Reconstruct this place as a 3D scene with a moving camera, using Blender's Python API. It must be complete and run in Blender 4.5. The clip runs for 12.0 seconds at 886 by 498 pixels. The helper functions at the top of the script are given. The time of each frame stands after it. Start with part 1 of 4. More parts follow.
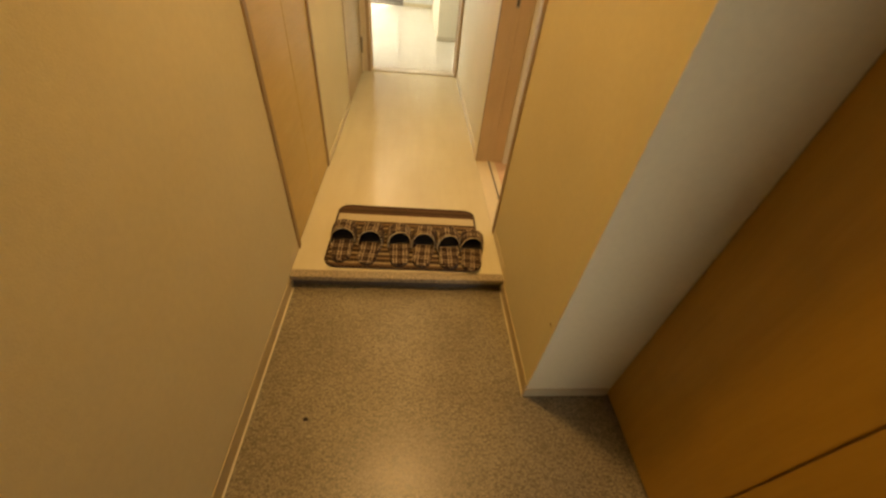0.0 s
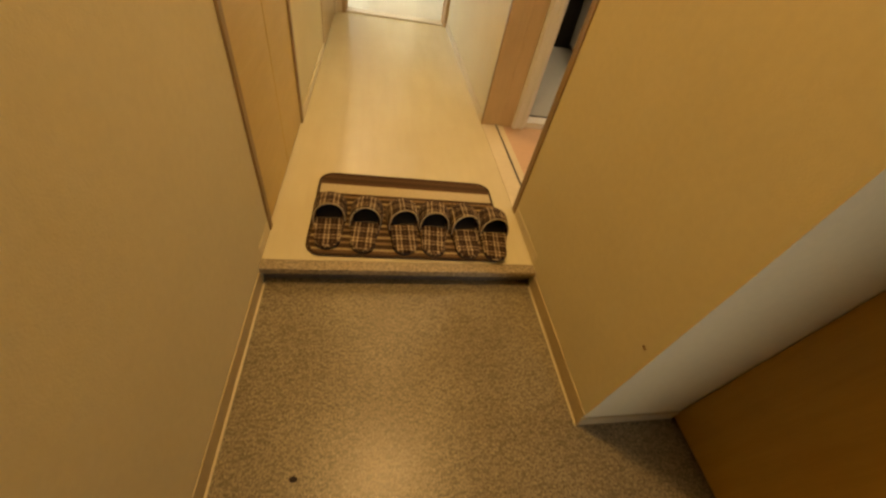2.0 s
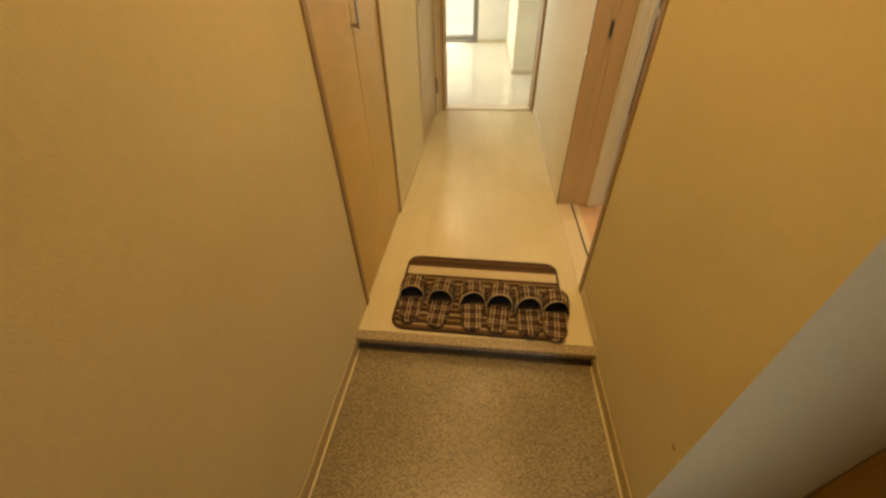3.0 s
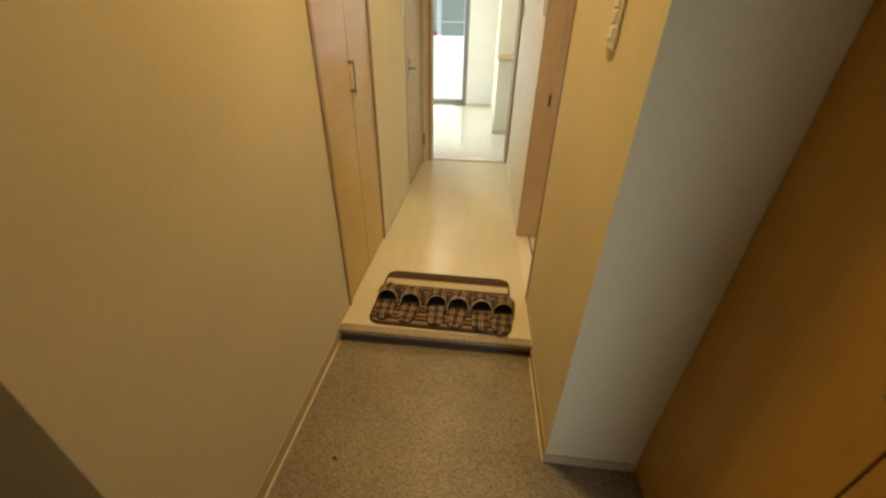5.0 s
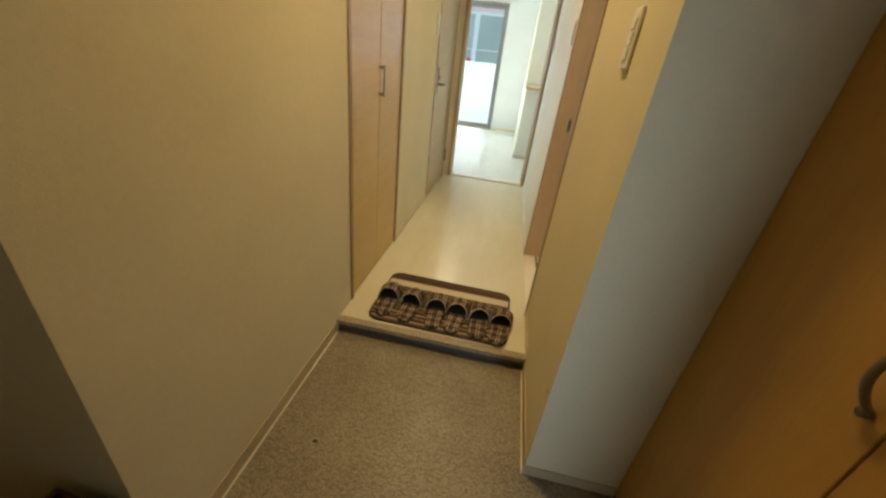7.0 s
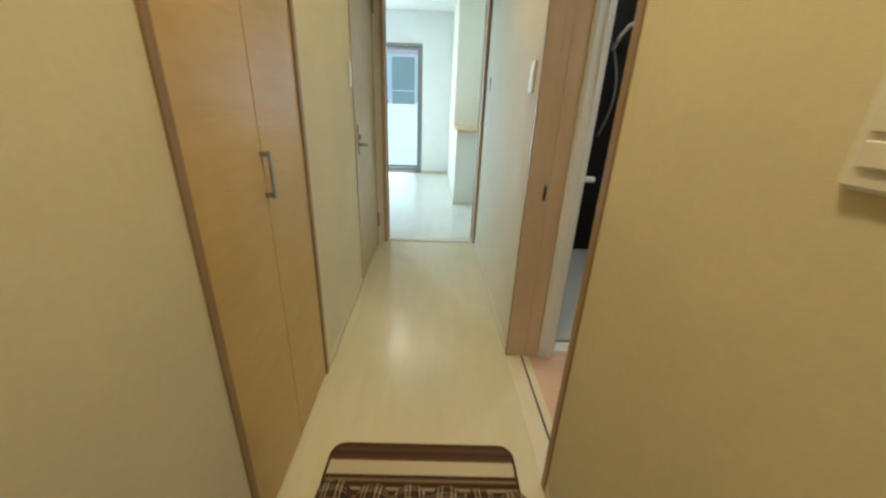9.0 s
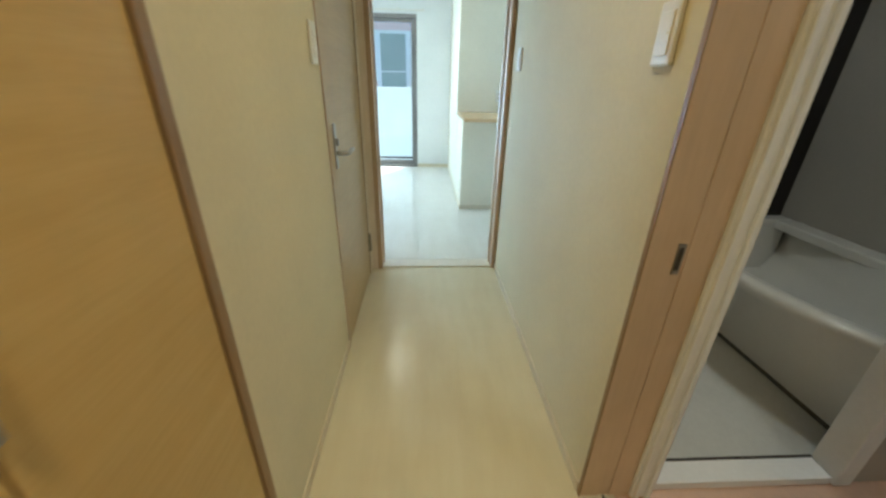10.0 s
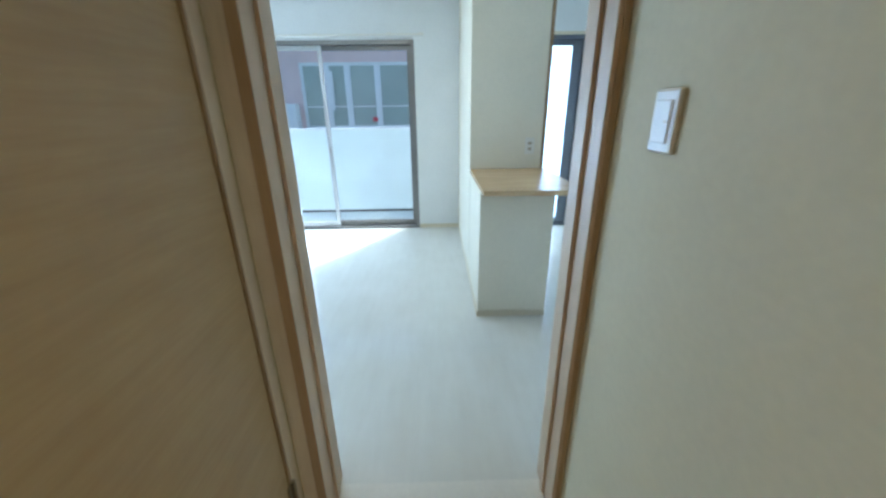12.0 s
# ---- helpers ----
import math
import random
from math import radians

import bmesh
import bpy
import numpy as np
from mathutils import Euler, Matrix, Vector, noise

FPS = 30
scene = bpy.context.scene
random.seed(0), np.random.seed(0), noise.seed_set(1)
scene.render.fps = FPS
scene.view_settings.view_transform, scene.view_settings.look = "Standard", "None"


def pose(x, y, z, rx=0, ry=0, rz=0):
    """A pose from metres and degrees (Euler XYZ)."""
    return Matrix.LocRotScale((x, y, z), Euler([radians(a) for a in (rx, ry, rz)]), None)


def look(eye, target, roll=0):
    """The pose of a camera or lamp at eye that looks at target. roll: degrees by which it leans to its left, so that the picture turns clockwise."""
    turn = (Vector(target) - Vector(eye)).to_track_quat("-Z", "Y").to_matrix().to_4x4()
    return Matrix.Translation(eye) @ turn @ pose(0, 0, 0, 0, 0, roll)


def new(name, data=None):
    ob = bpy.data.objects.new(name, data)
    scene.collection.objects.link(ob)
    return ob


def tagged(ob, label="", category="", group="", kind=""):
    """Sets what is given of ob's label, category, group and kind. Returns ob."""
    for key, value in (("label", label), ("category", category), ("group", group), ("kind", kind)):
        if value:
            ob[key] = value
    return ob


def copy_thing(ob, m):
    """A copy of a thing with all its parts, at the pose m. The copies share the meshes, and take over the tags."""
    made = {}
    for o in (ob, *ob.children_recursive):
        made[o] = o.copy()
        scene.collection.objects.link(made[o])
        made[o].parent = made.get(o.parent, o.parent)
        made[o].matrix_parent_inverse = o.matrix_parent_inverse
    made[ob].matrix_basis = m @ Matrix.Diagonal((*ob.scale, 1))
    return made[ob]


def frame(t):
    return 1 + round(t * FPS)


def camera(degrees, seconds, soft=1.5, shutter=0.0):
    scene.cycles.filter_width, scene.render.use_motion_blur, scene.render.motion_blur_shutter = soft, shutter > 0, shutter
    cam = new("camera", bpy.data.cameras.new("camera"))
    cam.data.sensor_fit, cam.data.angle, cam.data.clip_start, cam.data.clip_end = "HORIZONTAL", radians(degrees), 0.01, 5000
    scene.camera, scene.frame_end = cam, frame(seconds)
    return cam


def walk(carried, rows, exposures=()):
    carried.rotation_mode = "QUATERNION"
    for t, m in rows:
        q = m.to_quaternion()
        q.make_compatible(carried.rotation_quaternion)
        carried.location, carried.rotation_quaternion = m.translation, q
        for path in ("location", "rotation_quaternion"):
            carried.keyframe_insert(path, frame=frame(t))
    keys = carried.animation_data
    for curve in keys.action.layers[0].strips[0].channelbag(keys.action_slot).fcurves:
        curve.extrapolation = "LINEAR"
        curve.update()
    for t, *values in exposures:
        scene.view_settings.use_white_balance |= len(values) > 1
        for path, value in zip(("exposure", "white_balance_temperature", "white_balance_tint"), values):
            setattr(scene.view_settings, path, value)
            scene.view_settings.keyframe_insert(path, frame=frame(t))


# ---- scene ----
cam = camera(101.0, 12.0, soft=2.5, shutter=0.3)
PATH = [
    (0, (0.456, -1.004, 1.073), (0.645, 0.471, -0.264), 6.7),
    (0.5, (0.408, -0.821, 1.02), (0.568, 0.563, -0.415), 7.9),
    (1, (0.373, -0.702, 0.945), (0.721, 0.588, -0.544), 14.0),
    (1.5, (0.33, -0.702, 0.884), (0.75, 0.524, -0.639), 13.2),
    (2, (0.314, -0.723, 0.862), (0.7, 0.628, -0.562), 13.2),
    (2.5, (0.325, -0.718, 0.874), (0.588, 0.659, -0.553), 8.2),
    (3, (0.43, -0.801, 1.075), (0.238, 0.751, -0.172), -1.6),
    (3.2, (0.487, -0.865, 1.109), (0.257, 0.723, -0.085), -1.5),
    (4.8, (0.573, -1.086, 1.124), (0.42, 0.625, 0.101), -2.0),
    (5, (0.573, -1.162, 1.139), (0.407, 0.55, 0.119), 1.1),
    (5.5, (0.592, -1.214, 1.127), (0.538, 0.492, 0.085), 7.0),
    (6, (0.627, -1.235, 1.122), (0.416, 0.546, 0.237), 4.1),
    (6.5, (0.627, -1.27, 1.094), (0.341, 0.486, 0.18), 6.8),
    (8.3, (0.534, -0.878, 1.091), (0.504, 0.891, 0.157), 4.2),
    (8.5, (0.539, -0.814, 1.122), (0.505, 0.981, 0.241), 3.3),
    (8.8, (0.486, -0.63, 1.143), (0.511, 1.198, 0.333), 3.8),
    (9, (0.458, -0.507, 1.174), (0.525, 1.345, 0.422), 2.3),
    (9.5, (0.405, -0.102, 1.168), (0.379, 1.742, 0.394), 1.7),
    (10, (0.365, 0.28, 1.179), (0.464, 2.096, 0.347), 1.3),
    (10.5, (0.353, 0.575, 1.24), (0.603, 2.358, 0.368), 2.3),
    (11, (0.352, 0.834, 1.252), (0.452, 2.644, 0.406), 1.2),
    (11.5, (0.381, 1.254, 1.279), (0.567, 3.086, 0.497), 2.0),
    (12, (0.453, 1.692, 1.314), (0.486, 3.56, 0.599), -0.7),
]
EXPOSURES = [(0.0, 1.28, 10200, 16), (3.0, 1.2, 10000, 13), (5.0, 1.22, 7450, 9), (5.5, 1.2, 7250, 9), (6.5, 1.2, 6550, 6), (8.5, 1.13, 5400, -2),
             (10.0, 0.98, 5300, 0), (11.0, 0.78, 5250, 1), (12.0, 0.45, 5050, 6)]
walk(cam, [(t, look(eye, target, roll)) for t, eye, target, roll in PATH], EXPOSURES)

# ---- world, sun and lamps ----
SUN_EL, SUN_DIR = 50.0, (0.56, 0.83)      # the sun stands beyond the balcony, to the right
world = bpy.data.worlds.new("sky")
scene.world = world
world.use_nodes = True
wn = world.node_tree.nodes
sky = wn.new("ShaderNodeTexSky")
sky.sky_type, sky.sun_disc = "NISHITA", False
sky.sun_elevation, sky.sun_rotation = radians(SUN_EL), math.atan2(SUN_DIR[0], SUN_DIR[1])
world.node_tree.links.new(sky.outputs[0], wn["Background"].inputs[0])
wn["Background"].inputs[1].default_value = 0.15

sun_data = bpy.data.lights.new("sun", "SUN")
sun_data.energy, sun_data.angle, sun_data.color = 3.5, radians(0.8), (1.0, 0.95, 0.88)
sun = new("sun", sun_data)
ch = math.cos(radians(SUN_EL))
sun.matrix_world = look((SUN_DIR[0] * ch * 20, SUN_DIR[1] * ch * 20, math.sin(radians(SUN_EL)) * 20), (0, 0, 0))


def area_lamp(name, eye, target, sx, sy, watts, color, spread=180):
    d = bpy.data.lights.new(name, "AREA")
    d.shape, d.size, d.size_y, d.energy, d.color = "RECTANGLE", sx, sy, watts, color
    d.spread = radians(spread)
    ob = new(name, d)
    ob.matrix_world = look(eye, target)
    return ob


def disc_lamp(name, eye, size, watts, color, spread=180):
    d = bpy.data.lights.new(name, "AREA")
    d.shape, d.size, d.energy, d.color = "DISK", size, watts, color
    d.spread = radians(spread)
    ob = new(name, d)
    ob.matrix_world = look(eye, (eye[0], eye[1] + 0.001, eye[2] - 1))
    return ob


WARM = (1.0, 0.685, 0.335)
DAY = (0.66, 0.83, 1.0)
# two hall lamps, then two added ones for the washroom and bathroom
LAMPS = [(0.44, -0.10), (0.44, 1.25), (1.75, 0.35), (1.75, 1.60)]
disc_lamp("hall_lamp_light", (0.44, -0.10, 2.365), 0.15, 3.7, WARM, 120)
disc_lamp("hall_lamp_light", (0.44, 1.25, 2.365), 0.15, 1.75, WARM, 120)
disc_lamp("living_lamp_light", (-0.10, 4.13, 2.30), 0.38, 3.2, (1.0, 0.84, 0.58))
area_lamp("window_light", (-1.42, 6.01, 1.0), (-1.0, 2.5, 0.3), 0.40, 1.85, 33, DAY)
area_lamp("kitchen_window_light", (1.69, 6.01, 1.0), (1.69, 0.0, 0.8), 0.6, 1.85, 14, DAY)
area_lamp("entrance_light", (1.27, -1.95, 0.85), (0.90, -0.45, 0.6), 0.34, 1.5, 0.38, (0.76, 0.88, 1.0), 50)
# unseen fill lamps, added to brighten the washroom and bathroom
disc_lamp("washroom_fill_light", (1.75, 0.35, 2.365), 0.16, 2.3, (1.0, 0.88, 0.74))
disc_lamp("bathroom_fill_light", (1.75, 1.60, 2.365), 0.16, 3.2, (1.0, 0.90, 0.76))


# ---- materials ----
def mat(name, color, rough=0.5, metal=0.0, coat=0.0):
    m = bpy.data.materials.new(name)
    m.use_nodes = True
    b = m.node_tree.nodes["Principled BSDF"]
    b.inputs["Base Color"].default_value = (*color, 1)
    b.inputs["Roughness"].default_value = rough
    b.inputs["Metallic"].default_value = metal
    b.inputs["Coat Weight"].default_value = coat
    return m


def node(m, kind, **sets):
    n = m.node_tree.nodes.new(kind)
    for k, v in sets.items():
        n.inputs[k].default_value = v
    return n


def link(m, a, b):
    m.node_tree.links.new(a, b)


def bsdf(m):
    return m.node_tree.nodes["Principled BSDF"]


def coords(m, scale=(1, 1, 1)):
    tc, mp = node(m, "ShaderNodeTexCoord"), node(m, "ShaderNodeMapping")
    mp.inputs["Scale"].default_value = scale
    link(m, tc.outputs["Object"], mp.inputs["Vector"])
    return mp.outputs[0]


def vary(m, c1, c2, scale=(1, 1, 1), size=5.0, detail=4.0, lo=0.35, hi=0.65):
    """Colour between c1 and c2 by noise; returns the colour socket."""
    nz = node(m, "ShaderNodeTexNoise", Scale=size, Detail=detail, Roughness=0.6)
    link(m, coords(m, scale), nz.inputs["Vector"])
    rp = node(m, "ShaderNodeValToRGB")
    rp.color_ramp.elements[0].position, rp.color_ramp.elements[1].position = lo, hi
    rp.color_ramp.elements[0].color, rp.color_ramp.elements[1].color = (*c1, 1), (*c2, 1)
    link(m, nz.outputs["Fac"], rp.inputs[0])
    return rp.outputs[0]


def mixed(m, fac, a, b, how="MIX"):
    mx = m.node_tree.nodes.new("ShaderNodeMix")
    mx.data_type, mx.blend_type = "RGBA", how
    for sock, v in ((mx.inputs[0], fac), (mx.inputs[6], a), (mx.inputs[7], b)):
        if isinstance(v, (float, int)):
            sock.default_value = v
        elif isinstance(v, tuple):
            sock.default_value = (*v, 1)
        else:
            link(m, v, sock)
    return mx.outputs[2]


def bump(m, size, strength, dist=0.002, scale=(1, 1, 1), detail=3.0):
    nz = node(m, "ShaderNodeTexNoise", Scale=size, Detail=detail)
    link(m, coords(m, scale), nz.inputs["Vector"])
    bp = node(m, "ShaderNodeBump", Strength=strength, Distance=dist)
    link(m, nz.outputs["Fac"], bp.inputs["Height"])
    link(m, bp.outputs[0], bsdf(m).inputs["Normal"])


def tone(m, c, spread=0.06, size=2.0, fine=60.0):
    """Base colour c with broad blotches and fine mottling."""
    lo, hi = tuple(v * (1 - spread) for v in c), tuple(min(1, v * (1 + spread)) for v in c)
    broad = vary(m, lo, hi, size=size)
    fine_c = vary(m, tuple(v * (1 - spread) for v in (1, 1, 1)), (1, 1, 1), size=fine, detail=2)
    link(m, mixed(m, 1.0, broad, fine_c, "MULTIPLY"), bsdf(m).inputs["Base Color"])
    return m


def plain(name, color, rough=0.5, metal=0.0, spread=0.05, bumpy=0.05, size=90.0):
    m = tone(mat(name, color, rough, metal), color, spread)
    bump(m, size, bumpy)
    return m


def wood(name, c1, c2, rough=0.38, axis="z", coat=0.0):
    m = mat(name, c1, rough, coat=coat)
    st = {"z": (9, 9, 0.8), "y": (9, 0.8, 9), "x": (0.8, 9, 9)}[axis]
    grain = vary(m, c1, c2, scale=st, size=3.0, detail=6)
    fine = vary(m, (0.97, 0.965, 0.955), (1, 1, 1), scale=tuple(v * 2 for v in st), size=6.0, detail=2)
    cloud = vary(m, (0.91, 0.90, 0.87), (1, 1, 1), size=3.5)
    c = mixed(m, 1.0, grain, fine, "MULTIPLY")
    link(m, mixed(m, 1.0, c, cloud, "MULTIPLY"), bsdf(m).inputs["Base Color"])
    bump(m, 8.0, 0.08, scale=st)
    return m


WALL = plain("cream_wallpaper", (0.70, 0.635, 0.435), 0.75, spread=0.035, bumpy=0.25, size=260)
WHITE_WALL = plain("white_wallpaper", (0.80, 0.80, 0.77), 0.78, spread=0.03, bumpy=0.2, size=260)
COLUMN_WALL = plain("pale_cream_wallpaper", (0.79, 0.73, 0.57), 0.78, spread=0.03, bumpy=0.2, size=260)
CEIL = plain("ceiling_paper", (0.80, 0.77, 0.70), 0.85, spread=0.03)
ENTRY_SKIRT = plain("worn_vinyl_skirting", (0.52, 0.43, 0.27), 0.55, spread=0.08)
# brown wood; on the living room frame it carries the jamb's shade
BROWN_SHADED_FRAME = wood("brown_shaded_frame_face", (0.46, 0.33, 0.20), (0.50, 0.365, 0.225), 0.42)
SKIRT = plain("vinyl_skirting", (0.68, 0.60, 0.43), 0.5)
MAPLE = wood("maple_door", (0.565, 0.385, 0.125), (0.60, 0.42, 0.150), 0.36, axis="y")
HALLDOOR = wood("pale_wood_door", (0.47, 0.33, 0.145), (0.51, 0.365, 0.17), 0.40, axis="y")
EDGE = wood("wood_edging", (0.27, 0.17, 0.075), (0.32, 0.205, 0.095), 0.40)
JAMB = wood("pinkish_wood_jamb", (0.63, 0.485, 0.33), (0.66, 0.51, 0.35), 0.45)
PALE_JAMB = wood("pale_wood_casing", (0.76, 0.67, 0.53), (0.80, 0.71, 0.57), 0.45)
CABINET = wood("orange_wood_cabinet", (0.47, 0.268, 0.058), (0.51, 0.295, 0.068), 0.42)
COUNTER = wood("butcher_block_counter", (0.60, 0.40, 0.19), (0.72, 0.52, 0.28), 0.25, axis="x")
WHITE_PLASTIC = plain("white_plastic", (0.77, 0.74, 0.65), 0.35, spread=0.02, bumpy=0.0)
BATH_WHITE = plain("white_bath_frame", (0.86, 0.88, 0.89), 0.3, spread=0.03)
TUB = plain("cream_tub_acrylic", (0.74, 0.73, 0.68), 0.16, spread=0.02, bumpy=0.0)
BATH_FLOOR = plain("bath_floor", (0.62, 0.63, 0.60), 0.4, spread=0.05, size=200)
BATH_WALL = plain("grey_bath_panel", (0.43, 0.41, 0.36), 0.3, spread=0.03)
BLACK = plain("black_bath_panel", (0.012, 0.010, 0.009), 0.28, spread=0.2)
PINK_FLOOR = plain("pinkish_washroom_vinyl", (0.66, 0.46, 0.34), 0.4, spread=0.06)
STEEL = plain("brushed_nickel", (0.42, 0.39, 0.34), 0.34, 1.0, bumpy=0.0)
DULL_STEEL = plain("dull_nickel", (0.26, 0.225, 0.17), 0.42, 1.0, bumpy=0.0)
CHROME = plain("chrome", (0.75, 0.75, 0.75), 0.12, 1.0, spread=0.02, bumpy=0.0)
ALU = plain("bronze_aluminium", (0.26, 0.245, 0.23), 0.4, 0.6)
ALU_PALE = plain("pale_aluminium", (0.55, 0.55, 0.54), 0.4, 0.5)
ALU_GREY = plain("grey_aluminium", (0.16, 0.17, 0.19), 0.4, 0.5)
DULL_GREY = plain("dull_grey_plinth", (0.13, 0.125, 0.11), 0.6)
GASKET = plain("dark_gasket", (0.05, 0.045, 0.04), 0.7)
BROWN_BIND = plain("brown_binding", (0.055, 0.028, 0.012), 0.9, spread=0.2, size=700)
CREAM_BIND = plain("cream_binding", (0.50, 0.43, 0.31), 0.9, spread=0.1, size=700)
SOLE = plain("dark_sole", (0.035, 0.025, 0.02), 0.8)
MOUTH_SHADE = plain("slipper_mouth_shade", (0.055, 0.048, 0.045), 0.95)
CONCRETE = plain("white_painted_parapet", (0.80, 0.84, 0.79), 0.8, spread=0.04, size=30)
BALCONY = plain("balcony_floor", (0.60, 0.63, 0.62), 0.6, spread=0.06)
PINK_FACADE = plain("pinkish_facade", (0.80, 0.60, 0.53), 0.8, spread=0.06, size=20)
WHITE_FRAME = plain("white_window_frame", (0.85, 0.85, 0.80), 0.4, spread=0.02)
TEAL_GLASS = plain("dull_teal_glass", (0.36, 0.42, 0.35), 0.12, spread=0.08, bumpy=0.0)
RED = plain("red_label", (0.55, 0.03, 0.05), 0.5)
STRAW = plain("yellow_straw", (0.62, 0.48, 0.12), 0.6, spread=0.1)
DARKBAG = plain("dark_brown_canvas", (0.045, 0.032, 0.02), 0.8, spread=0.25, size=300)
GROUND = plain("grey_ground", (0.16, 0.16, 0.15), 0.9, spread=0.15, size=8)

FLOOR = mat("cream_vinyl_floor", (0.7, 0.6, 0.4), 0.21)
_a = vary(FLOOR, (0.655, 0.605, 0.435), (0.69, 0.645, 0.475), scale=(6, 0.9, 1), size=2.5, detail=4)
_b = vary(FLOOR, (0.93, 0.92, 0.90), (1, 1, 1), size=2.2)
link(FLOOR, mixed(FLOOR, 1.0, _a, _b, "MULTIPLY"), bsdf(FLOOR).inputs["Base Color"])
bump(FLOOR, 40, 0.05, scale=(4, 0.5, 1))

LIVING_FLOOR = mat("pale_living_vinyl", (0.72, 0.70, 0.62), 0.13)
_a = vary(LIVING_FLOOR, (0.69, 0.665, 0.585), (0.72, 0.70, 0.62), scale=(6, 0.9, 1), size=2.5, detail=4)
_b = vary(LIVING_FLOOR, (0.94, 0.935, 0.92), (1, 1, 1), size=2.2)
link(LIVING_FLOOR, mixed(LIVING_FLOOR, 1.0, _a, _b, "MULTIPLY"), bsdf(LIVING_FLOOR).inputs["Base Color"])
bump(LIVING_FLOOR, 40, 0.05, scale=(4, 0.5, 1))

# speckled sheet of the entrance floor: pale and dark short flecks on grey brown
GENKAN = mat("speckled_entrance_vinyl", (0.3, 0.25, 0.2), 0.34)
_v = vary(GENKAN, (0.17, 0.145, 0.10), (0.43, 0.375, 0.27), scale=(1, 0.6, 1), size=270, detail=2, lo=0.34, hi=0.68)
_w = vary(GENKAN, (0.80, 0.78, 0.75), (1, 1, 1), size=5)
_x = vary(GENKAN, (0.68, 0.66, 0.62), (1, 1, 1), scale=(0.6, 1, 1), size=170, detail=1, lo=0.40, hi=0.52)
link(GENKAN, mixed(GENKAN, 1.0, mixed(GENKAN, 1.0, _v, _w, "MULTIPLY"), _x, "MULTIPLY"), bsdf(GENKAN).inputs["Base Color"])
bump(GENKAN, 280, 0.2, 0.001)

STONE = mat("speckled_stone_nosing", (0.3, 0.27, 0.22), 0.45)
_v = vary(STONE, (0.21, 0.17, 0.115), (0.42, 0.355, 0.25), size=120, detail=3)
link(STONE, _v, bsdf(STONE).inputs["Base Color"])

# nosing stone made darker: the recess shadow is in the colour
SHADED_RISER = plain("shaded_stone_riser", (0.13, 0.115, 0.10), 0.5, spread=0.25, size=120)

GLASS = bpy.data.materials.new("window_glass")
GLASS.use_nodes = True
bsdf(GLASS).inputs["Transmission Weight"].default_value = 1.0
bsdf(GLASS).inputs["Roughness"].default_value = 0.0
bsdf(GLASS).inputs["IOR"].default_value = 1.45
bsdf(GLASS).inputs["Base Color"].default_value = (0.94, 0.98, 0.98, 1)
FROST = mat("frosted_glass", (0.9, 0.93, 0.95), 0.6)
bsdf(FROST).inputs["Transmission Weight"].default_value = 0.9


def stripes(m, axis, marks, base):
    """Bands of colour across one object axis: marks are (from, to, colour) in metres."""
    tc, sp = node(m, "ShaderNodeTexCoord"), node(m, "ShaderNodeSeparateXYZ")
    link(m, tc.outputs["Object"], sp.inputs[0])
    c = base
    for lo, hi, col in marks:
        a, b = node(m, "ShaderNodeMath"), node(m, "ShaderNodeMath")
        a.operation, b.operation = "GREATER_THAN", "LESS_THAN"
        a.inputs[1].default_value, b.inputs[1].default_value = lo, hi
        link(m, sp.outputs[axis], a.inputs[0]), link(m, sp.outputs[axis], b.inputs[0])
        f = node(m, "ShaderNodeMath")
        f.operation = "MULTIPLY"
        link(m, a.outputs[0], f.inputs[0]), link(m, b.outputs[0], f.inputs[1])
        c = mixed(m, f.outputs[0], c, col)
    return c


MAT_BASE = (0.15, 0.085, 0.04)
MATTING = mat("striped_mat", MAT_BASE, 0.95)
_m = [(0.355, 0.43, (0.085, 0.042, 0.018)), (0.372, 0.378, (0.05, 0.025, 0.012)), (0.39, 0.394, (0.13, 0.075, 0.035)), (0.293, 0.347, (0.60, 0.52, 0.36))]
_cols = [(0.42, 0.34, 0.20), (0.05, 0.026, 0.012), (0.28, 0.19, 0.10), (0.06, 0.03, 0.014)]
_y, _i = 0.02, 0
while _y < 0.285:
    _w = (0.008, 0.014, 0.006, 0.012)[_i % 4]
    _m.append((_y, _y + _w, _cols[_i % 4]))
    _y, _i = _y + _w + 0.004, _i + 1
_c = stripes(MATTING, 1, _m, MAT_BASE)
link(MATTING, mixed(MATTING, 1.0, _c, vary(MATTING, (0.7, 0.7, 0.7), (1, 1, 1), size=300, detail=2), "MULTIPLY"), bsdf(MATTING).inputs["Base Color"])
bump(MATTING, 400, 0.5, 0.002)

PLAID = mat("brown_plaid_cloth", (0.1, 0.06, 0.04), 0.95)


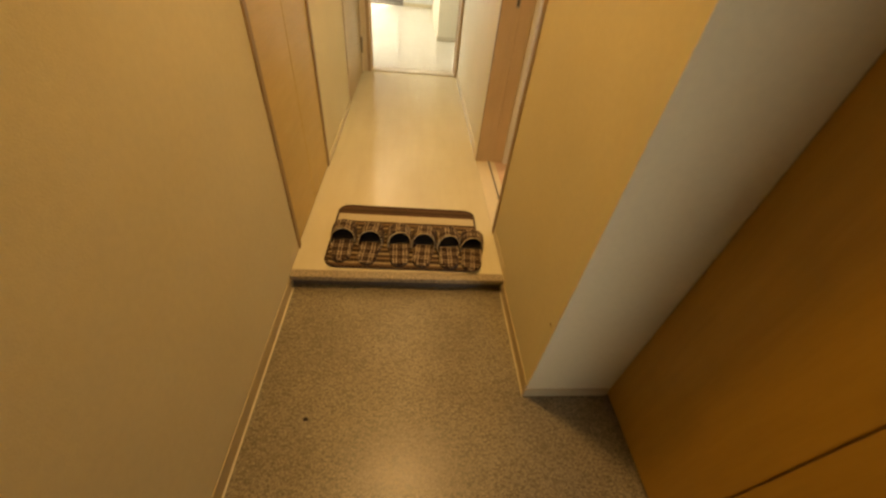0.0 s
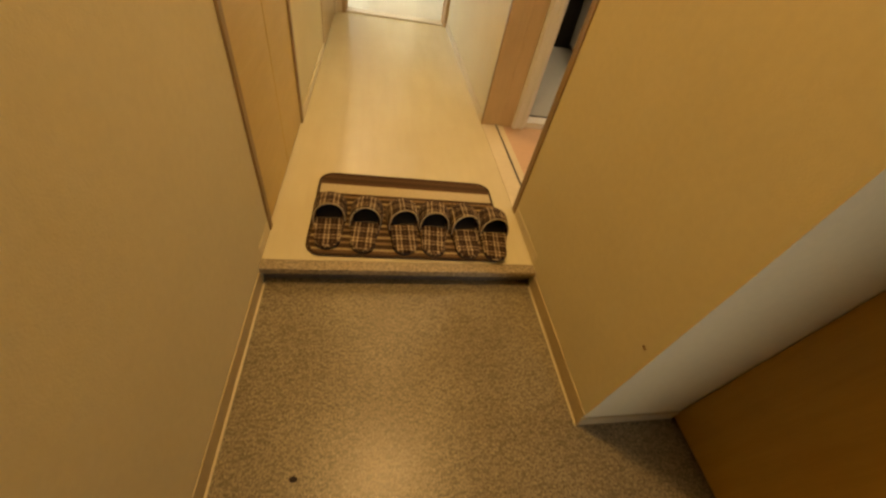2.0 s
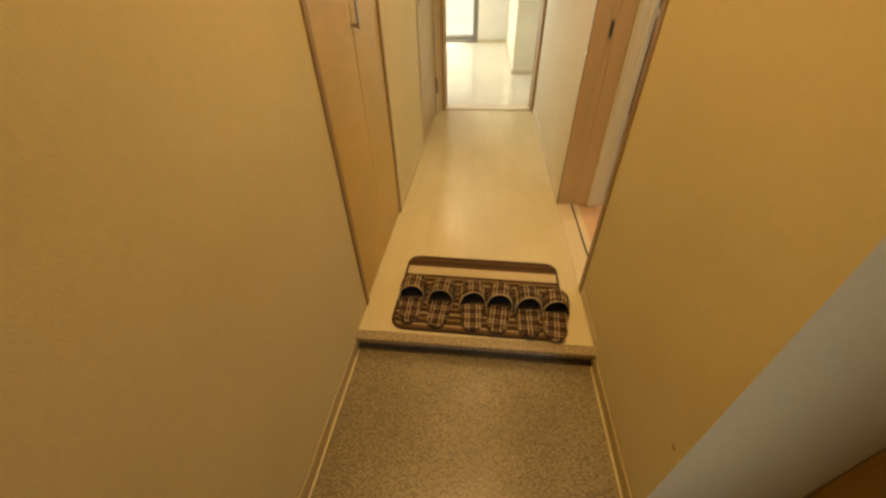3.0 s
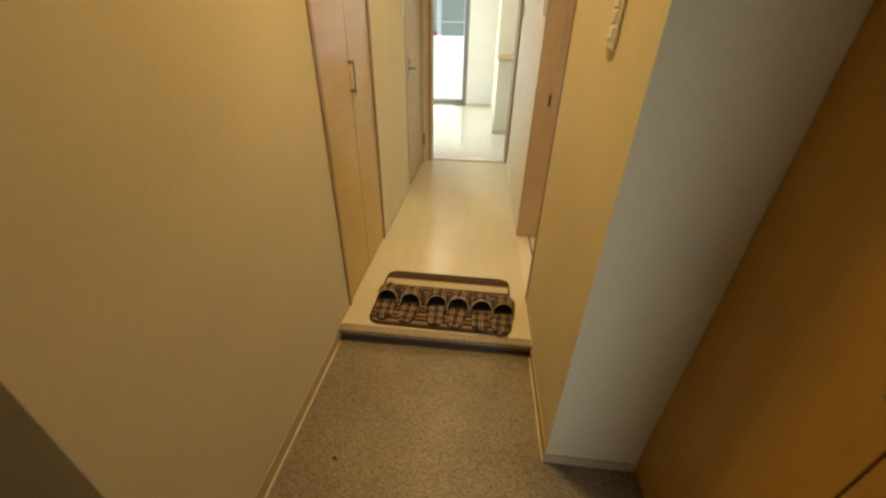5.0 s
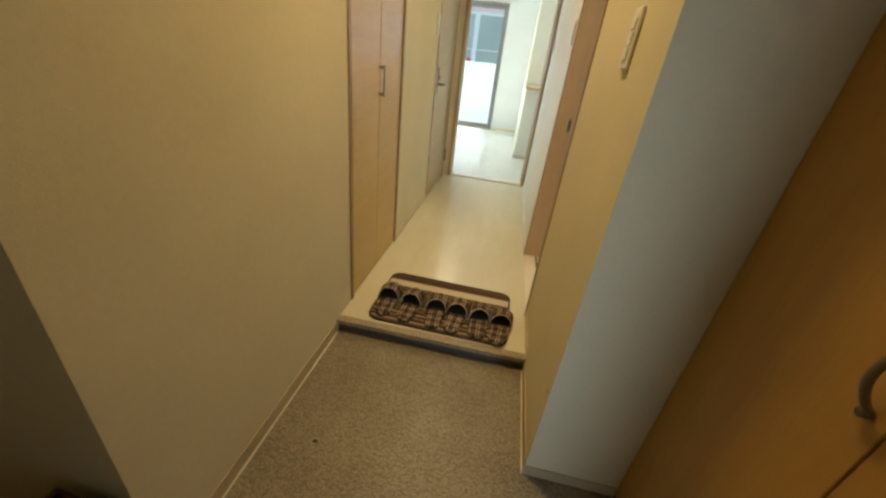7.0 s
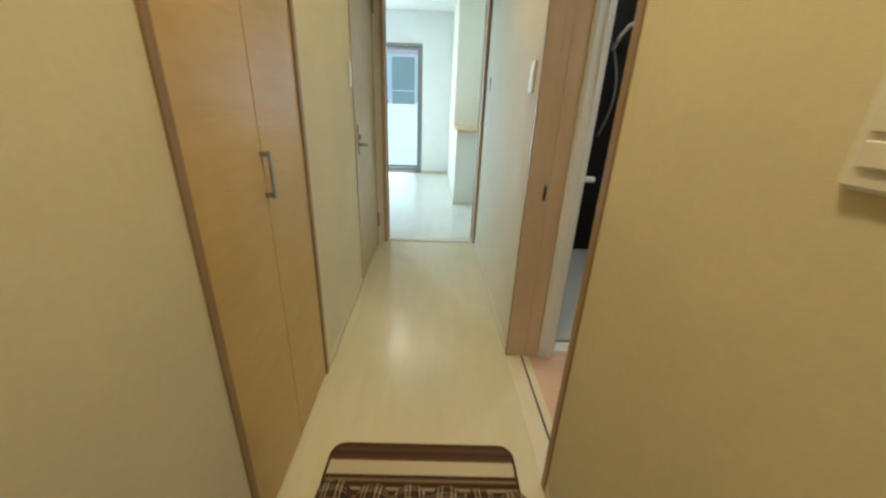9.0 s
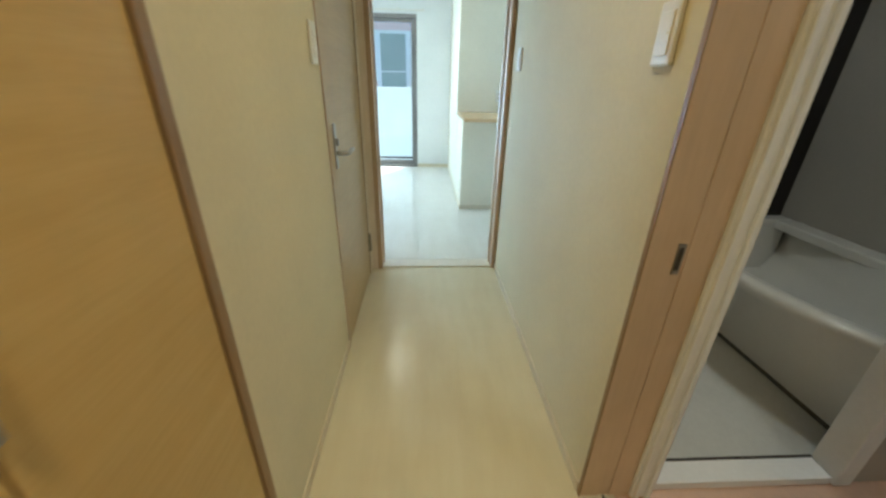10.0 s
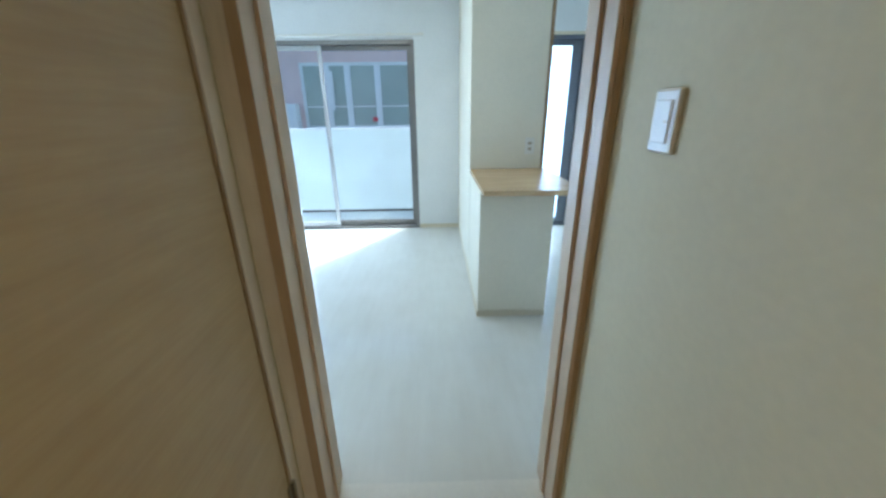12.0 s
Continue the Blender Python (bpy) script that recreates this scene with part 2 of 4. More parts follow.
def plaid_axis(m, axis, pitch, offs):
    """0..1 weave along one object axis: a wide pale band and thin pale lines per pitch."""
    tc, sp = node(m, "ShaderNodeTexCoord"), node(m, "ShaderNodeSeparateXYZ")
    info, shift = node(m, "ShaderNodeObjectInfo"), node(m, "ShaderNodeVectorMath")
    shift.operation = "MULTIPLY_ADD"
    shift.inputs[1].default_value = (0.12, 0.17, 0.0)
    link(m, info.outputs["Random"], shift.inputs[0])
    link(m, tc.outputs["Object"], shift.inputs[2])
    link(m, shift.outputs[0], sp.inputs[0])
    total = None
    for lo, hi, w in offs:
        mod, a, b, f = (node(m, "ShaderNodeMath") for _ in range(4))
        mod.operation, a.operation, b.operation, f.operation = "FLOORED_MODULO", "GREATER_THAN", "LESS_THAN", "MULTIPLY"
        mod.inputs[1].default_value = pitch
        link(m, sp.outputs[axis], mod.inputs[0])
        a.inputs[1].default_value, b.inputs[1].default_value = lo * pitch, hi * pitch
        link(m, mod.outputs[0], a.inputs[0]), link(m, mod.outputs[0], b.inputs[0])
        link(m, a.outputs[0], f.inputs[0]), link(m, b.outputs[0], f.inputs[1])
        sc = node(m, "ShaderNodeMath")
        sc.operation = "MULTIPLY"
        sc.inputs[1].default_value = w
        link(m, f.outputs[0], sc.inputs[0])
        if total is None:
            total = sc.outputs[0]
        else:
            ad = node(m, "ShaderNodeMath")
            ad.operation = "ADD"
            link(m, total, ad.inputs[0]), link(m, sc.outputs[0], ad.inputs[1])
            total = ad.outputs[0]
    return total


_bands = [(0.0, 0.50, 0.14), (0.05, 0.13, 0.42), (0.36, 0.44, 0.42), (0.70, 0.76, 0.22)]
_px = plaid_axis(PLAID, 0, 0.041, _bands)
_py = plaid_axis(PLAID, 1, 0.045, [(a, b, 0.85 * w) for a, b, w in _bands])
_ad = node(PLAID, "ShaderNodeMath")
_ad.operation = "ADD"
link(PLAID, _px, _ad.inputs[0]), link(PLAID, _py, _ad.inputs[1])
_rp = node(PLAID, "ShaderNodeValToRGB")
_rp.color_ramp.elements[0].color, _rp.color_ramp.elements[1].color = (0.026, 0.010, 0.006, 1), (0.72, 0.60, 0.42, 1)
_rp.color_ramp.elements.new(0.35).color = (0.13, 0.075, 0.04, 1)
_rp.color_ramp.elements[-1].position = 0.95
link(PLAID, _ad.outputs[0], _rp.inputs[0])
link(PLAID, mixed(PLAID, 1.0, _rp.outputs[0], vary(PLAID, (0.7, 0.7, 0.7), (1, 1, 1), size=500, detail=1), "MULTIPLY"), bsdf(PLAID).inputs["Base Color"])
bump(PLAID, 600, 0.4, 0.001)


# ---- building helpers ----
ORIGIN = {}


def box(x0, x1, y0, y1, z0, z1, bevel=0.0, bm=None, segments=2):
    """A box between two corners; added to bm where one is given."""
    own = bmesh.new()
    bmesh.ops.create_cube(own, size=1.0)
    for v in own.verts:
        v.co = ((x0 + x1) / 2 + v.co.x * (x1 - x0), (y0 + y1) / 2 + v.co.y * (y1 - y0), (z0 + z1) / 2 + v.co.z * (z1 - z0))
    if bevel:
        bmesh.ops.bevel(own, geom=own.edges[:], offset=bevel, segments=segments, profile=0.5, affect="EDGES")
    return joined(bm, own) if bm else own


def joined(bm, other):
    me = bpy.data.meshes.new("tmp")
    other.to_mesh(me)
    other.free()
    bm.from_mesh(me)
    bpy.data.meshes.remove(me)
    return bm


def cyl(p, q, r, seg=16, r2=None, bm=None):
    """A round bar from p to q."""
    own = bmesh.new()
    p, q = Vector(p), Vector(q)
    bmesh.ops.create_cone(own, cap_ends=True, segments=seg, radius1=r, radius2=r if r2 is None else r2, depth=(q - p).length)
    turn = (q - p).to_track_quat("Z", "Y").to_matrix().to_4x4()
    bmesh.ops.transform(own, matrix=Matrix.Translation((p + q) / 2) @ turn, verts=own.verts[:])
    return joined(bm, own) if bm else own


def tube(points, r, seg=10):
    """A bent round bar along points."""
    bm = bmesh.new()
    pts = [Vector(p) for p in points]
    rings = []
    side = None
    for i, p in enumerate(pts):
        d = (pts[min(i + 1, len(pts) - 1)] - pts[max(i - 1, 0)]).normalized()
        side = (d.orthogonal() if side is None else side - d * side.dot(d)).normalized()
        up = d.cross(side)
        rings.append([bm.verts.new(p + r * (math.cos(a) * side + math.sin(a) * up)) for a in (2 * math.pi * k / seg for k in range(seg))])
    for a, b in zip(rings, rings[1:]):
        for k in range(seg):
            bm.faces.new((a[k], a[(k + 1) % seg], b[(k + 1) % seg], b[k]))
    bm.faces.new(rings[0][::-1]), bm.faces.new(rings[-1])
    return bm


def prism(outline, z0, z1, bevel=0.0, segments=3):
    """An upright solid over a closed outline of (x, y)."""
    bm = bmesh.new()
    low = [bm.verts.new((x, y, z0)) for x, y in outline]
    top = [bm.verts.new((x, y, z1)) for x, y in outline]
    n = len(outline)
    f1, f2 = bm.faces.new(low[::-1]), bm.faces.new(top)
    for i in range(n):
        bm.faces.new((low[i], low[(i + 1) % n], top[(i + 1) % n], top[i]))
    if bevel:
        bmesh.ops.bevel(bm, geom=[*f1.edges, *f2.edges], offset=bevel, segments=segments, profile=0.5, affect="EDGES")
    bmesh.ops.recalc_face_normals(bm, faces=bm.faces[:])
    return bm


def rounded(x0, x1, y0, y1, r, n=8):
    pts = []
    for cx, cy, a0 in ((x1 - r, y1 - r, 0), (x0 + r, y1 - r, 90), (x0 + r, y0 + r, 180), (x1 - r, y0 + r, 270)):
        pts += [(cx + r * math.cos(radians(a0 + 90 * k / n)), cy + r * math.sin(radians(a0 + 90 * k / n))) for k in range(n + 1)]
    return pts


def linked(name, bm, material, origin=(0, 0, 0), smooth=False):
    me = bpy.data.meshes.new(name)
    bmesh.ops.translate(bm, vec=-Vector(origin), verts=bm.verts[:])
    bm.to_mesh(me)
    bm.free()
    me.materials.append(material)
    if smooth:
        me.polygons.foreach_set("use_smooth", [True] * len(me.polygons))
        me.update()
    ob = new(name, me)
    ORIGIN[ob] = Vector(origin)
    return ob


def structure(name, bm, material, label, category="", origin=(0, 0, 0)):
    ob = linked(name, bm, material, origin)
    ob.location = origin
    return tagged(ob, label, category or name.split("_")[0], kind="structure")


def thing(name, base, label, category, group="", kind=""):
    ob = new(name)
    ob.location = base
    ob.empty_display_size = 0.05
    ORIGIN[ob] = Vector(base)
    return tagged(ob, label, category, group, kind)


def part(name, bm, material, parent, label="", smooth=False):
    ob = linked(name, bm, material, ORIGIN[parent], smooth)
    ob.parent = parent
    return tagged(ob, label)


# ---- the setting ----
H, ZG, T = 2.40, -0.067, 0.004
WX, YO, YW = 0.85, 2.555, 5.863            # corridor width, end of corridor, window wall

structure("floor_entrance", box(-0.72, 1.62, -2.0, 0.020, ZG - 0.12, ZG), GENKAN, "grey-brown speckled vinyl floor of the sunken entrance", "floor")
hall_floor = box(-0.02, WX + 0.02, 0.034, YO, -0.19, 0.0)
structure("floor_hall", hall_floor, FLOOR, "glossy cream vinyl floor of the narrow corridor", "floor")
structure("floor_living", box(-2.4, 2.3, YO + 0.1075, YW + 0.02, -0.19, 0.0), LIVING_FLOOR, "glossy pale vinyl floor of the living room", "floor")
nose = structure("entrance_step", box(0, WX, 0.018, 0.034, -0.15, -0.023), SHADED_RISER, "speckled grey stone riser under the corridor floor, darkened for shade", "step")
part("nosing", box(0, WX, -0.004, 0.0335, -0.023, 0.001, 0.003), STONE, nose, "worn speckled stone nosing")
sill = structure("threshold_living", box(0.0745, 0.8235, YO - 0.002, YO + 0.107, -0.05, 0.008, 0.002), plain("pale_threshold", (0.74, 0.70, 0.60), 0.35), "pale threshold strip in the living room doorway", "threshold")

walls = (
    ("wall_left_entrance", (-0.12, 0, -0.915, 0.154, ZG - 0.1, H), WALL),
    ("wall_left_closet_head", (-0.12, -0.001, 0.154, 0.857, 2.03, H), WALL),
    ("wall_left_middle", (-0.12, 0, 0.857, 1.712, -0.1, H), WALL),
    ("wall_left_door_head", (-0.12, -0.001, 1.712, 2.515, 2.03, H), WALL),
    ("wall_left_end", (-0.12, 0, 2.515, YO, -0.1, H), WALL),
    ("wall_right_entrance", (WX, 0.95, -0.33, 0.29, -0.15, H), WALL),
    ("wall_right_pier", (WX, 1.80, -0.45, -0.33, ZG - 0.1, H), WALL),
    ("wall_right_head", (WX + 0.001, 0.99, 0.29, 0.99, 2.03, H), WALL),
    ("wall_right_hall", (WX, 1.0, 0.992, YO, -0.1, H), WALL),
    ("wall_alcove", (-0.72, -0.12, -0.915, -0.80, ZG - 0.1, H), WALL),
    ("wall_outer_left", (-0.84, -0.72, -2.0, YO, ZG - 0.1, H), WALL),
    ("wall_entrance", (1.46, 1.80, -2.0, -1.88, ZG - 0.1, H), WALL),
    ("wall_entrance_left", (-0.72, 1.08, -2.0, -1.88, ZG - 0.1, H), WALL),
    ("wall_entrance_head", (1.08, 1.46, -2.0, -1.88, 2.0, H), WALL),
    ("wall_cabinet_back", (1.62, 1.80, -1.88, -0.45, ZG - 0.1, H), WALL),
    ("wall_living_left", (-2.4, -0.0, YO, YO + 0.135, -0.1, H), WHITE_WALL),
    ("wall_living_right", (WX, 2.4, YO, YO + 0.135, -0.1, H), WHITE_WALL),
    ("wall_living_head", (0.0, WX, YO + 0.001, YO + 0.134, 2.03, H), WHITE_WALL),
    ("wall_side_left", (-2.52, -2.4, YO, YW + 0.14, -0.1, H), WHITE_WALL),
    ("wall_side_right", (2.11, 2.25, YO + 0.135, YW + 0.14, -0.1, H), WHITE_WALL),
    ("wall_window_left", (-2.4, -1.66, YW, YW + 0.14, -0.1, H), WHITE_WALL),
    ("wall_window_middle", (0.255, 1.34, YW, YW + 0.14, -0.1, H), WHITE_WALL),
    ("wall_window_right", (2.035, 2.11, YW, YW + 0.14, -0.1, H), WHITE_WALL),
    ("wall_window_head", (-1.66, 0.255, YW, YW + 0.14, 1.970, H), WHITE_WALL),
    ("wall_kitchen_head", (1.34, 2.035, YW, YW + 0.14, 2.0, H), WHITE_WALL),
    ("wall_window_foot", (-1.66, 0.255, YW + 0.02, YW + 0.14, -0.3, -0.02), WHITE_WALL),
    ("wall_kitchen_foot", (1.34, 2.035, YW + 0.02, YW + 0.14, -0.3, -0.02), WHITE_WALL),
    ("wall_column", (0.715, 1.27, 4.51, YW, -0.1, H), COLUMN_WALL),
    ("wall_counter", (0.719, 1.172, 3.84, 4.51, -0.1, 0.855), COLUMN_WALL),
    ("wall_washroom_south", (0.95, 2.98, -0.33, -0.23, -0.1, H), WHITE_WALL),
    ("wall_washroom_east", (2.86, 2.98, -0.23, 2.554, -0.1, H), WHITE_WALL),
    ("wall_bath_left", (1.0, 1.03, 0.992, 2.50, -0.1, H), BATH_WALL),
    ("wall_bath_front", (1.76, 2.86, 1.0, 1.07, -0.1, H), BATH_WALL),
    ("wall_bath_head", (1.03, 1.76, 1.0, 1.07, 2.0, H), BATH_WALL),
    ("wall_bath_back", (1.0, 2.86, 2.50, 2.554, -0.1, H), BLACK),
    ("wall_bath_right", (2.75, 2.86, 1.07, 2.50, -0.1, H), BATH_WALL),
)
LABELS = {COLUMN_WALL: "pale cream wallpapered partition beside the kitchen", WALL: "cream textured vinyl wallpaper wall", WHITE_WALL: "white wallpapered wall of the bright room", BATH_WALL: "plain grey moulded bathroom wall panel", BLACK: "glossy black accent wall panel behind the bathtub"}
for name, (x0, x1, y0, y1, z0, z1), material in walls:
    structure(name, box(x0, x1, y0, y1, z0, z1), material, LABELS[material], "wall")

structure("ceiling_hall", box(-0.84, 1.80, -2.0, YO, H, H + 0.1), CEIL, "plain cream papered corridor ceiling", "ceiling")
structure("ceiling_living", box(-2.52, 2.4, YO, YW + 0.14, H + 0.001, H + 0.1), CEIL, "plain white papered living room ceiling", "ceiling")
structure("ceiling_washroom", box(1.80, 2.98, -0.33, 2.554, H + 0.002, H + 0.1), CEIL, "plain white washroom ceiling", "ceiling")
structure("floor_washroom", box(0.962, 2.86, -0.23, 1.0, -0.15, -0.003), PINK_FLOOR, "pinkish beige vinyl washroom floor", "floor")
structure("floor_bathroom", box(1.03, 2.75, 1.07, 2.50, -0.15, -0.012), BATH_FLOOR, "pale grey bathroom floor pan", "floor")

# skirtings
for name, (x0, x1, y0, y1, z0, z1) in (
    ("baseboard_left_entrance", (0, 0.003, -0.915, -0.006, ZG, ZG + 0.055)),
    ("baseboard_right_entrance", (WX - 0.003, WX, -0.45, -0.006, ZG, ZG + 0.055)),
    ("baseboard_pier", (WX - 0.006, 1.132, -0.456, -0.45, ZG, ZG + 0.04)),
    ("baseboard_left_sill", (0, 0.002, 0.036, 0.152, 0, 0.040)),
    ("baseboard_left_middle", (0, 0.006, 0.858, 1.708, 0, 0.045)),
    ("baseboard_right_sill", (WX - 0.002, WX, 0.036, 0.288, 0, 0.040)),
    ("baseboard_right_hall", (WX - 0.006, WX, 0.995, 2.528, 0, 0.045)),
    ("baseboard_counter_front", (0.713, 1.172, 3.834, 3.84, 0, 0.045)),
    ("baseboard_counter_left", (0.709, 0.715, 3.84, YW - 0.006, 0, 0.045)),
    ("baseboard_window", (0.255, 0.709, YW - 0.006, YW, 0, 0.045)),
):
    structure(name, box(x0, x1, y0, y1, z0, z1, 0.001), ENTRY_SKIRT if z0 < 0 else SKIRT, "low beige vinyl skirting along the wall", "baseboard")
# pale sealant beads where the entrance floor meets the skirtings
BEAD = plain("pale_sealant", (0.72, 0.65, 0.47), 0.5)
structure("trim_bead_left", cyl((0.005, -0.915, ZG), (0.005, -0.004, ZG), 0.003, 8), BEAD, "pale sealant bead beside the entrance floor", "trim")
structure("trim_bead_right", cyl((WX - 0.005, -0.456, ZG), (WX - 0.005, -0.004, ZG), 0.003, 8), BEAD, "pale sealant bead beside the entrance floor", "trim")

# ---- doorway to the living room ----
frame_l = thing("door_frame_living", (0.45, YO, 0), "pinkish wooden door frame of the open living room doorway", "door frame", kind="structure")
JL, JR = 0.074, 0.824                      # clear opening
for nm, bx in (("jamb", (0.046, JL, YO - 0.022, YO + 0.147, 0.0, 2.03)), ("jamb", (JR, WX - 0.0005, YO - 0.022, YO + 0.147, 0.0, 2.03)), ("head", (JL, JR, YO - 0.022, YO + 0.147, 1.99, 2.03))):
    part(nm, box(*bx, 0.002), JAMB, frame_l)
part("filler", box(0.0005, 0.0455, YO - 0.020, YO + 0.147, 0.0, 2.03, 0.001), PALE_JAMB, frame_l, "pale filler strip beside the frame")
# front faces: jamb wood painted browner, as it looks away from the daylight
for bx in ((0.0462, JL + 0.001, YO - 0.026, YO - 0.0222, 0.001, 1.99), (JR + 0.011, WX - 0.0006, YO - 0.026, YO - 0.0222, 0.001, 2.03)):
    part("frame_face", box(*bx, 0.001), BROWN_SHADED_FRAME, frame_l, "front face of the frame, coloured browner for its shade")
part("stop", box(JL, JL + 0.010, YO + 0.052, YO + 0.078, 0.009, 1.99, 0.002), JAMB, frame_l)
part("stop", box(JR - 0.010, JR, YO + 0.052, YO + 0.078, 0.009, 1.99, 0.002), JAMB, frame_l)
part("seal", box(JR - 0.004, JR - 0.0005, YO + 0.0785, YO + 0.083, 0.009, 1.99), GASKET, frame_l, "thin dark door seal")
part("seal", box(JL + 0.0005, JL + 0.004, YO + 0.0785, YO + 0.083, 0.009, 1.99), GASKET, frame_l, "thin dark door seal")

# ---- closet with two folding leaves ----
closet = thing("hall_closet", (0.0, 0.50, 0), "closed maple folding closet doors built into the corridor wall", "closet")
part("frame_side", box(-0.115, 0.006, 0.1545, 0.178, 0.0, 2.03, 0.002), EDGE, closet, "thin brown frame edge")
part("frame_side", box(-0.115, 0.005, 0.831, 0.8565, 0.0, 2.03, 0.002), EDGE, closet, "thin brown frame edge")
part("frame_head", box(-0.115, 0.004, 0.178, 0.831, 2.005, 2.029, 0.002), EDGE, closet)
leaf_a = part("leaf", box(-0.030, -0.002, 0.181, 0.5035, 0.008, 2.0, 0.0025), MAPLE, closet)
leaf_b = part("leaf", box(-0.030, -0.002, 0.5075, 0.828, 0.008, 2.0, 0.0025), MAPLE, closet)
# near-black strip behind the leaf joint stands in for the gap's shade
part("gap_shade_strip", box(-0.028, -0.014, 0.5030, 0.5080, 0.008, 2.0), GASKET, closet, "dark strip for the shade in the gap between the leaves")
hd = box(0.019, 0.026, 0.490, 0.503, 0.905, 1.035, 0.002)
for z in (0.915, 1.025):
    box(-0.003, 0.021, 0.491, 0.502, z - 0.006, z + 0.006, 0.0015, hd)
part("handle", hd, STEEL, leaf_a, "brushed nickel bow handle")
structure("wall_closet_back", box(-0.60, -0.125, 0.10, 0.154, -0.1, H), WALL, "plain side wall inside the closet", "wall")

# ---- toilet door in the left wall ----
door = thing("door_1", (0.0, 2.1, 0), "closed pale wood corridor door with steel lever handle", "door", kind="structure")
part("frame_side", box(-0.115, 0.005, 1.7125, 1.727, 0.0, 2.03, 0.001), BROWN_SHADED_FRAME, door)
part("frame_side", box(-0.115, 0.008, 2.472, 2.5145, 0.0, 2.03, 0.002), PALE_JAMB, door)
part("frame_head", box(-0.115, 0.006, 1.727, 2.472, 2.005, 2.029, 0.002), JAMB, door)
part("edge_strip", box(-0.02, 0.0045, 2.4605, 2.4715, 0.0, 2.0), EDGE, door, "dark brown edge strip")
part("edge_strip", box(-0.02, 0.0025, 1.7272, 1.7345, 0.0, 2.0), EDGE, door, "dark brown edge strip")
leaf = part("leaf", box(-0.036, 0.002, 1.735, 2.460, 0.008, 2.0, 0.0025), HALLDOOR, door)
plate = part("handle_plate", box(0.0, 0.009, 1.792, 1.826, 0.845, 1.022, 0.003), STEEL, leaf, "brushed steel long plate")
part("lever", joined(tube([(0.004, 1.809, 0.906), (0.030, 1.809, 0.906), (0.046, 1.812, 0.906), (0.054, 1.824, 0.906)], 0.0095, 12), box(0.046, 0.061, 1.815, 1.925, 0.898, 0.914, 0.004)), STEEL, leaf, "straight steel lever", True)
part("thumb_turn", box(0.008, 0.020, 1.803, 1.815, 0.935, 0.965, 0.003), STEEL, leaf)
for z in (0.225, 1.78):
    part("hinge", joined(cyl((0.010, 2.470, z - 0.06), (0.010, 2.470, z + 0.06), 0.0075), box(-0.001, 0.007, 2.448, 2.476, z - 0.055, z + 0.055)), DULL_STEEL, door, "dull steel butt hinge")

# ---- sliding pocket door opening to the washroom ----
pocket = thing("door_frame_washroom", (0.92, 0.64, 0), "pinkish wooden pocket door frame of the open washroom", "door frame", kind="structure")
part("jamb", box(0.848, 0.9095, 0.981, 0.9915, 0.0, 2.03, 0.0007), JAMB, pocket)
part("jamb", box(0.9425, 1.007, 0.981, 0.9915, 0.0, 2.03, 0.0007), JAMB, pocket)
slide = part("sliding_door_edge", box(0.9102, 0.9418, 0.9825, 1.02, 0.006, 2.0, 0.0007), JAMB, pocket, "edge of the pocketed sliding door")
part("latch", box(0.917, 0.935, 0.9805, 0.988, 0.795, 0.870, 0.001), STEEL, slide, "small steel edge pull")
part("latch_slot", box(0.921, 0.931, 0.9795, 0.982, 0.805, 0.860), GASKET, slide)
part("edge_strip", box(0.8475, 0.8505, 0.9795, 0.9925, 0.001, 2.03), EDGE, pocket, "darker front edge")
part("jamb", box(0.846, 1.0, 0.2905, 0.322, 0.0, 2.03, 0.002), EDGE, pocket)
part("head", box(0.847, 1.0, 0.322, 0.975, 2.0, 2.0295), JAMB, pocket)
thr = structure("threshold_washroom", box(0.8505, 0.9615, 0.322, 0.990, -0.12, 0.003), plain("cream_sill", (0.72, 0.65, 0.50), 0.35), "cream threshold strip with a dark door track", "threshold")
part("track", box(0.921, 0.929, 0.322, 0.981, 0.0, 0.0045), GASKET, thr, "dark sliding track")

# ---- bathroom ----
bframe = thing("door_frame_bathroom", (1.4, 1.03, 0), "white moulded bathroom door frame standing open", "door frame", kind="structure")
part("frame_side", box(1.008, 1.076, 0.972, 0.9915, 0.0, 2.0, 0.004), BATH_WHITE, bframe)
part("frame_side", box(1.0305, 1.092, 0.993, 1.074, 0.0, 2.0, 0.004), BATH_WHITE, bframe)
part("frame_side", box(1.70, 1.76, 0.985, 1.074, 0.0, 2.0, 0.004), BATH_WHITE, bframe)
for x in (1.016, 1.052):
    part("rib", box(x, x + 0.016, 0.962, 0.9725, 0.0, 2.0, 0.003), BATH_WHITE, bframe)
part("sill", box(1.0925, 1.6995, 0.995, 1.072, -0.012, 0.028, 0.003), BATH_WHITE, bframe)
part("gasket", box(1.0925, 1.6995, 1.068, 1.076, -0.012, 0.032), GASKET, bframe, "dark rubber seal")
bdoor = thing("folding_bathroom_door", (1.12, 1.3, -0.012), "white folding bathroom door pushed open beside its frame", "door")
part("leaf", box(1.096, 1.106, 1.08, 1.22, 0.03, 1.98, 0.003), BATH_WHITE, bdoor)
part("leaf", box(1.082, 1.094, 1.08, 1.22, -0.011, 1.98, 0.003), BATH_WHITE, bdoor)
part("handle", box(1.105, 1.178, 1.085, 1.115, 0.862, 0.886, 0.008), BATH_WHITE, bdoor, "white lever handle")

# the tub: base line straight, rim bulging out into the room
tub = thing("bathtub", (2.3, 1.78, -0.012), "cream acrylic bathtub with a bowed front apron", "bathtub")


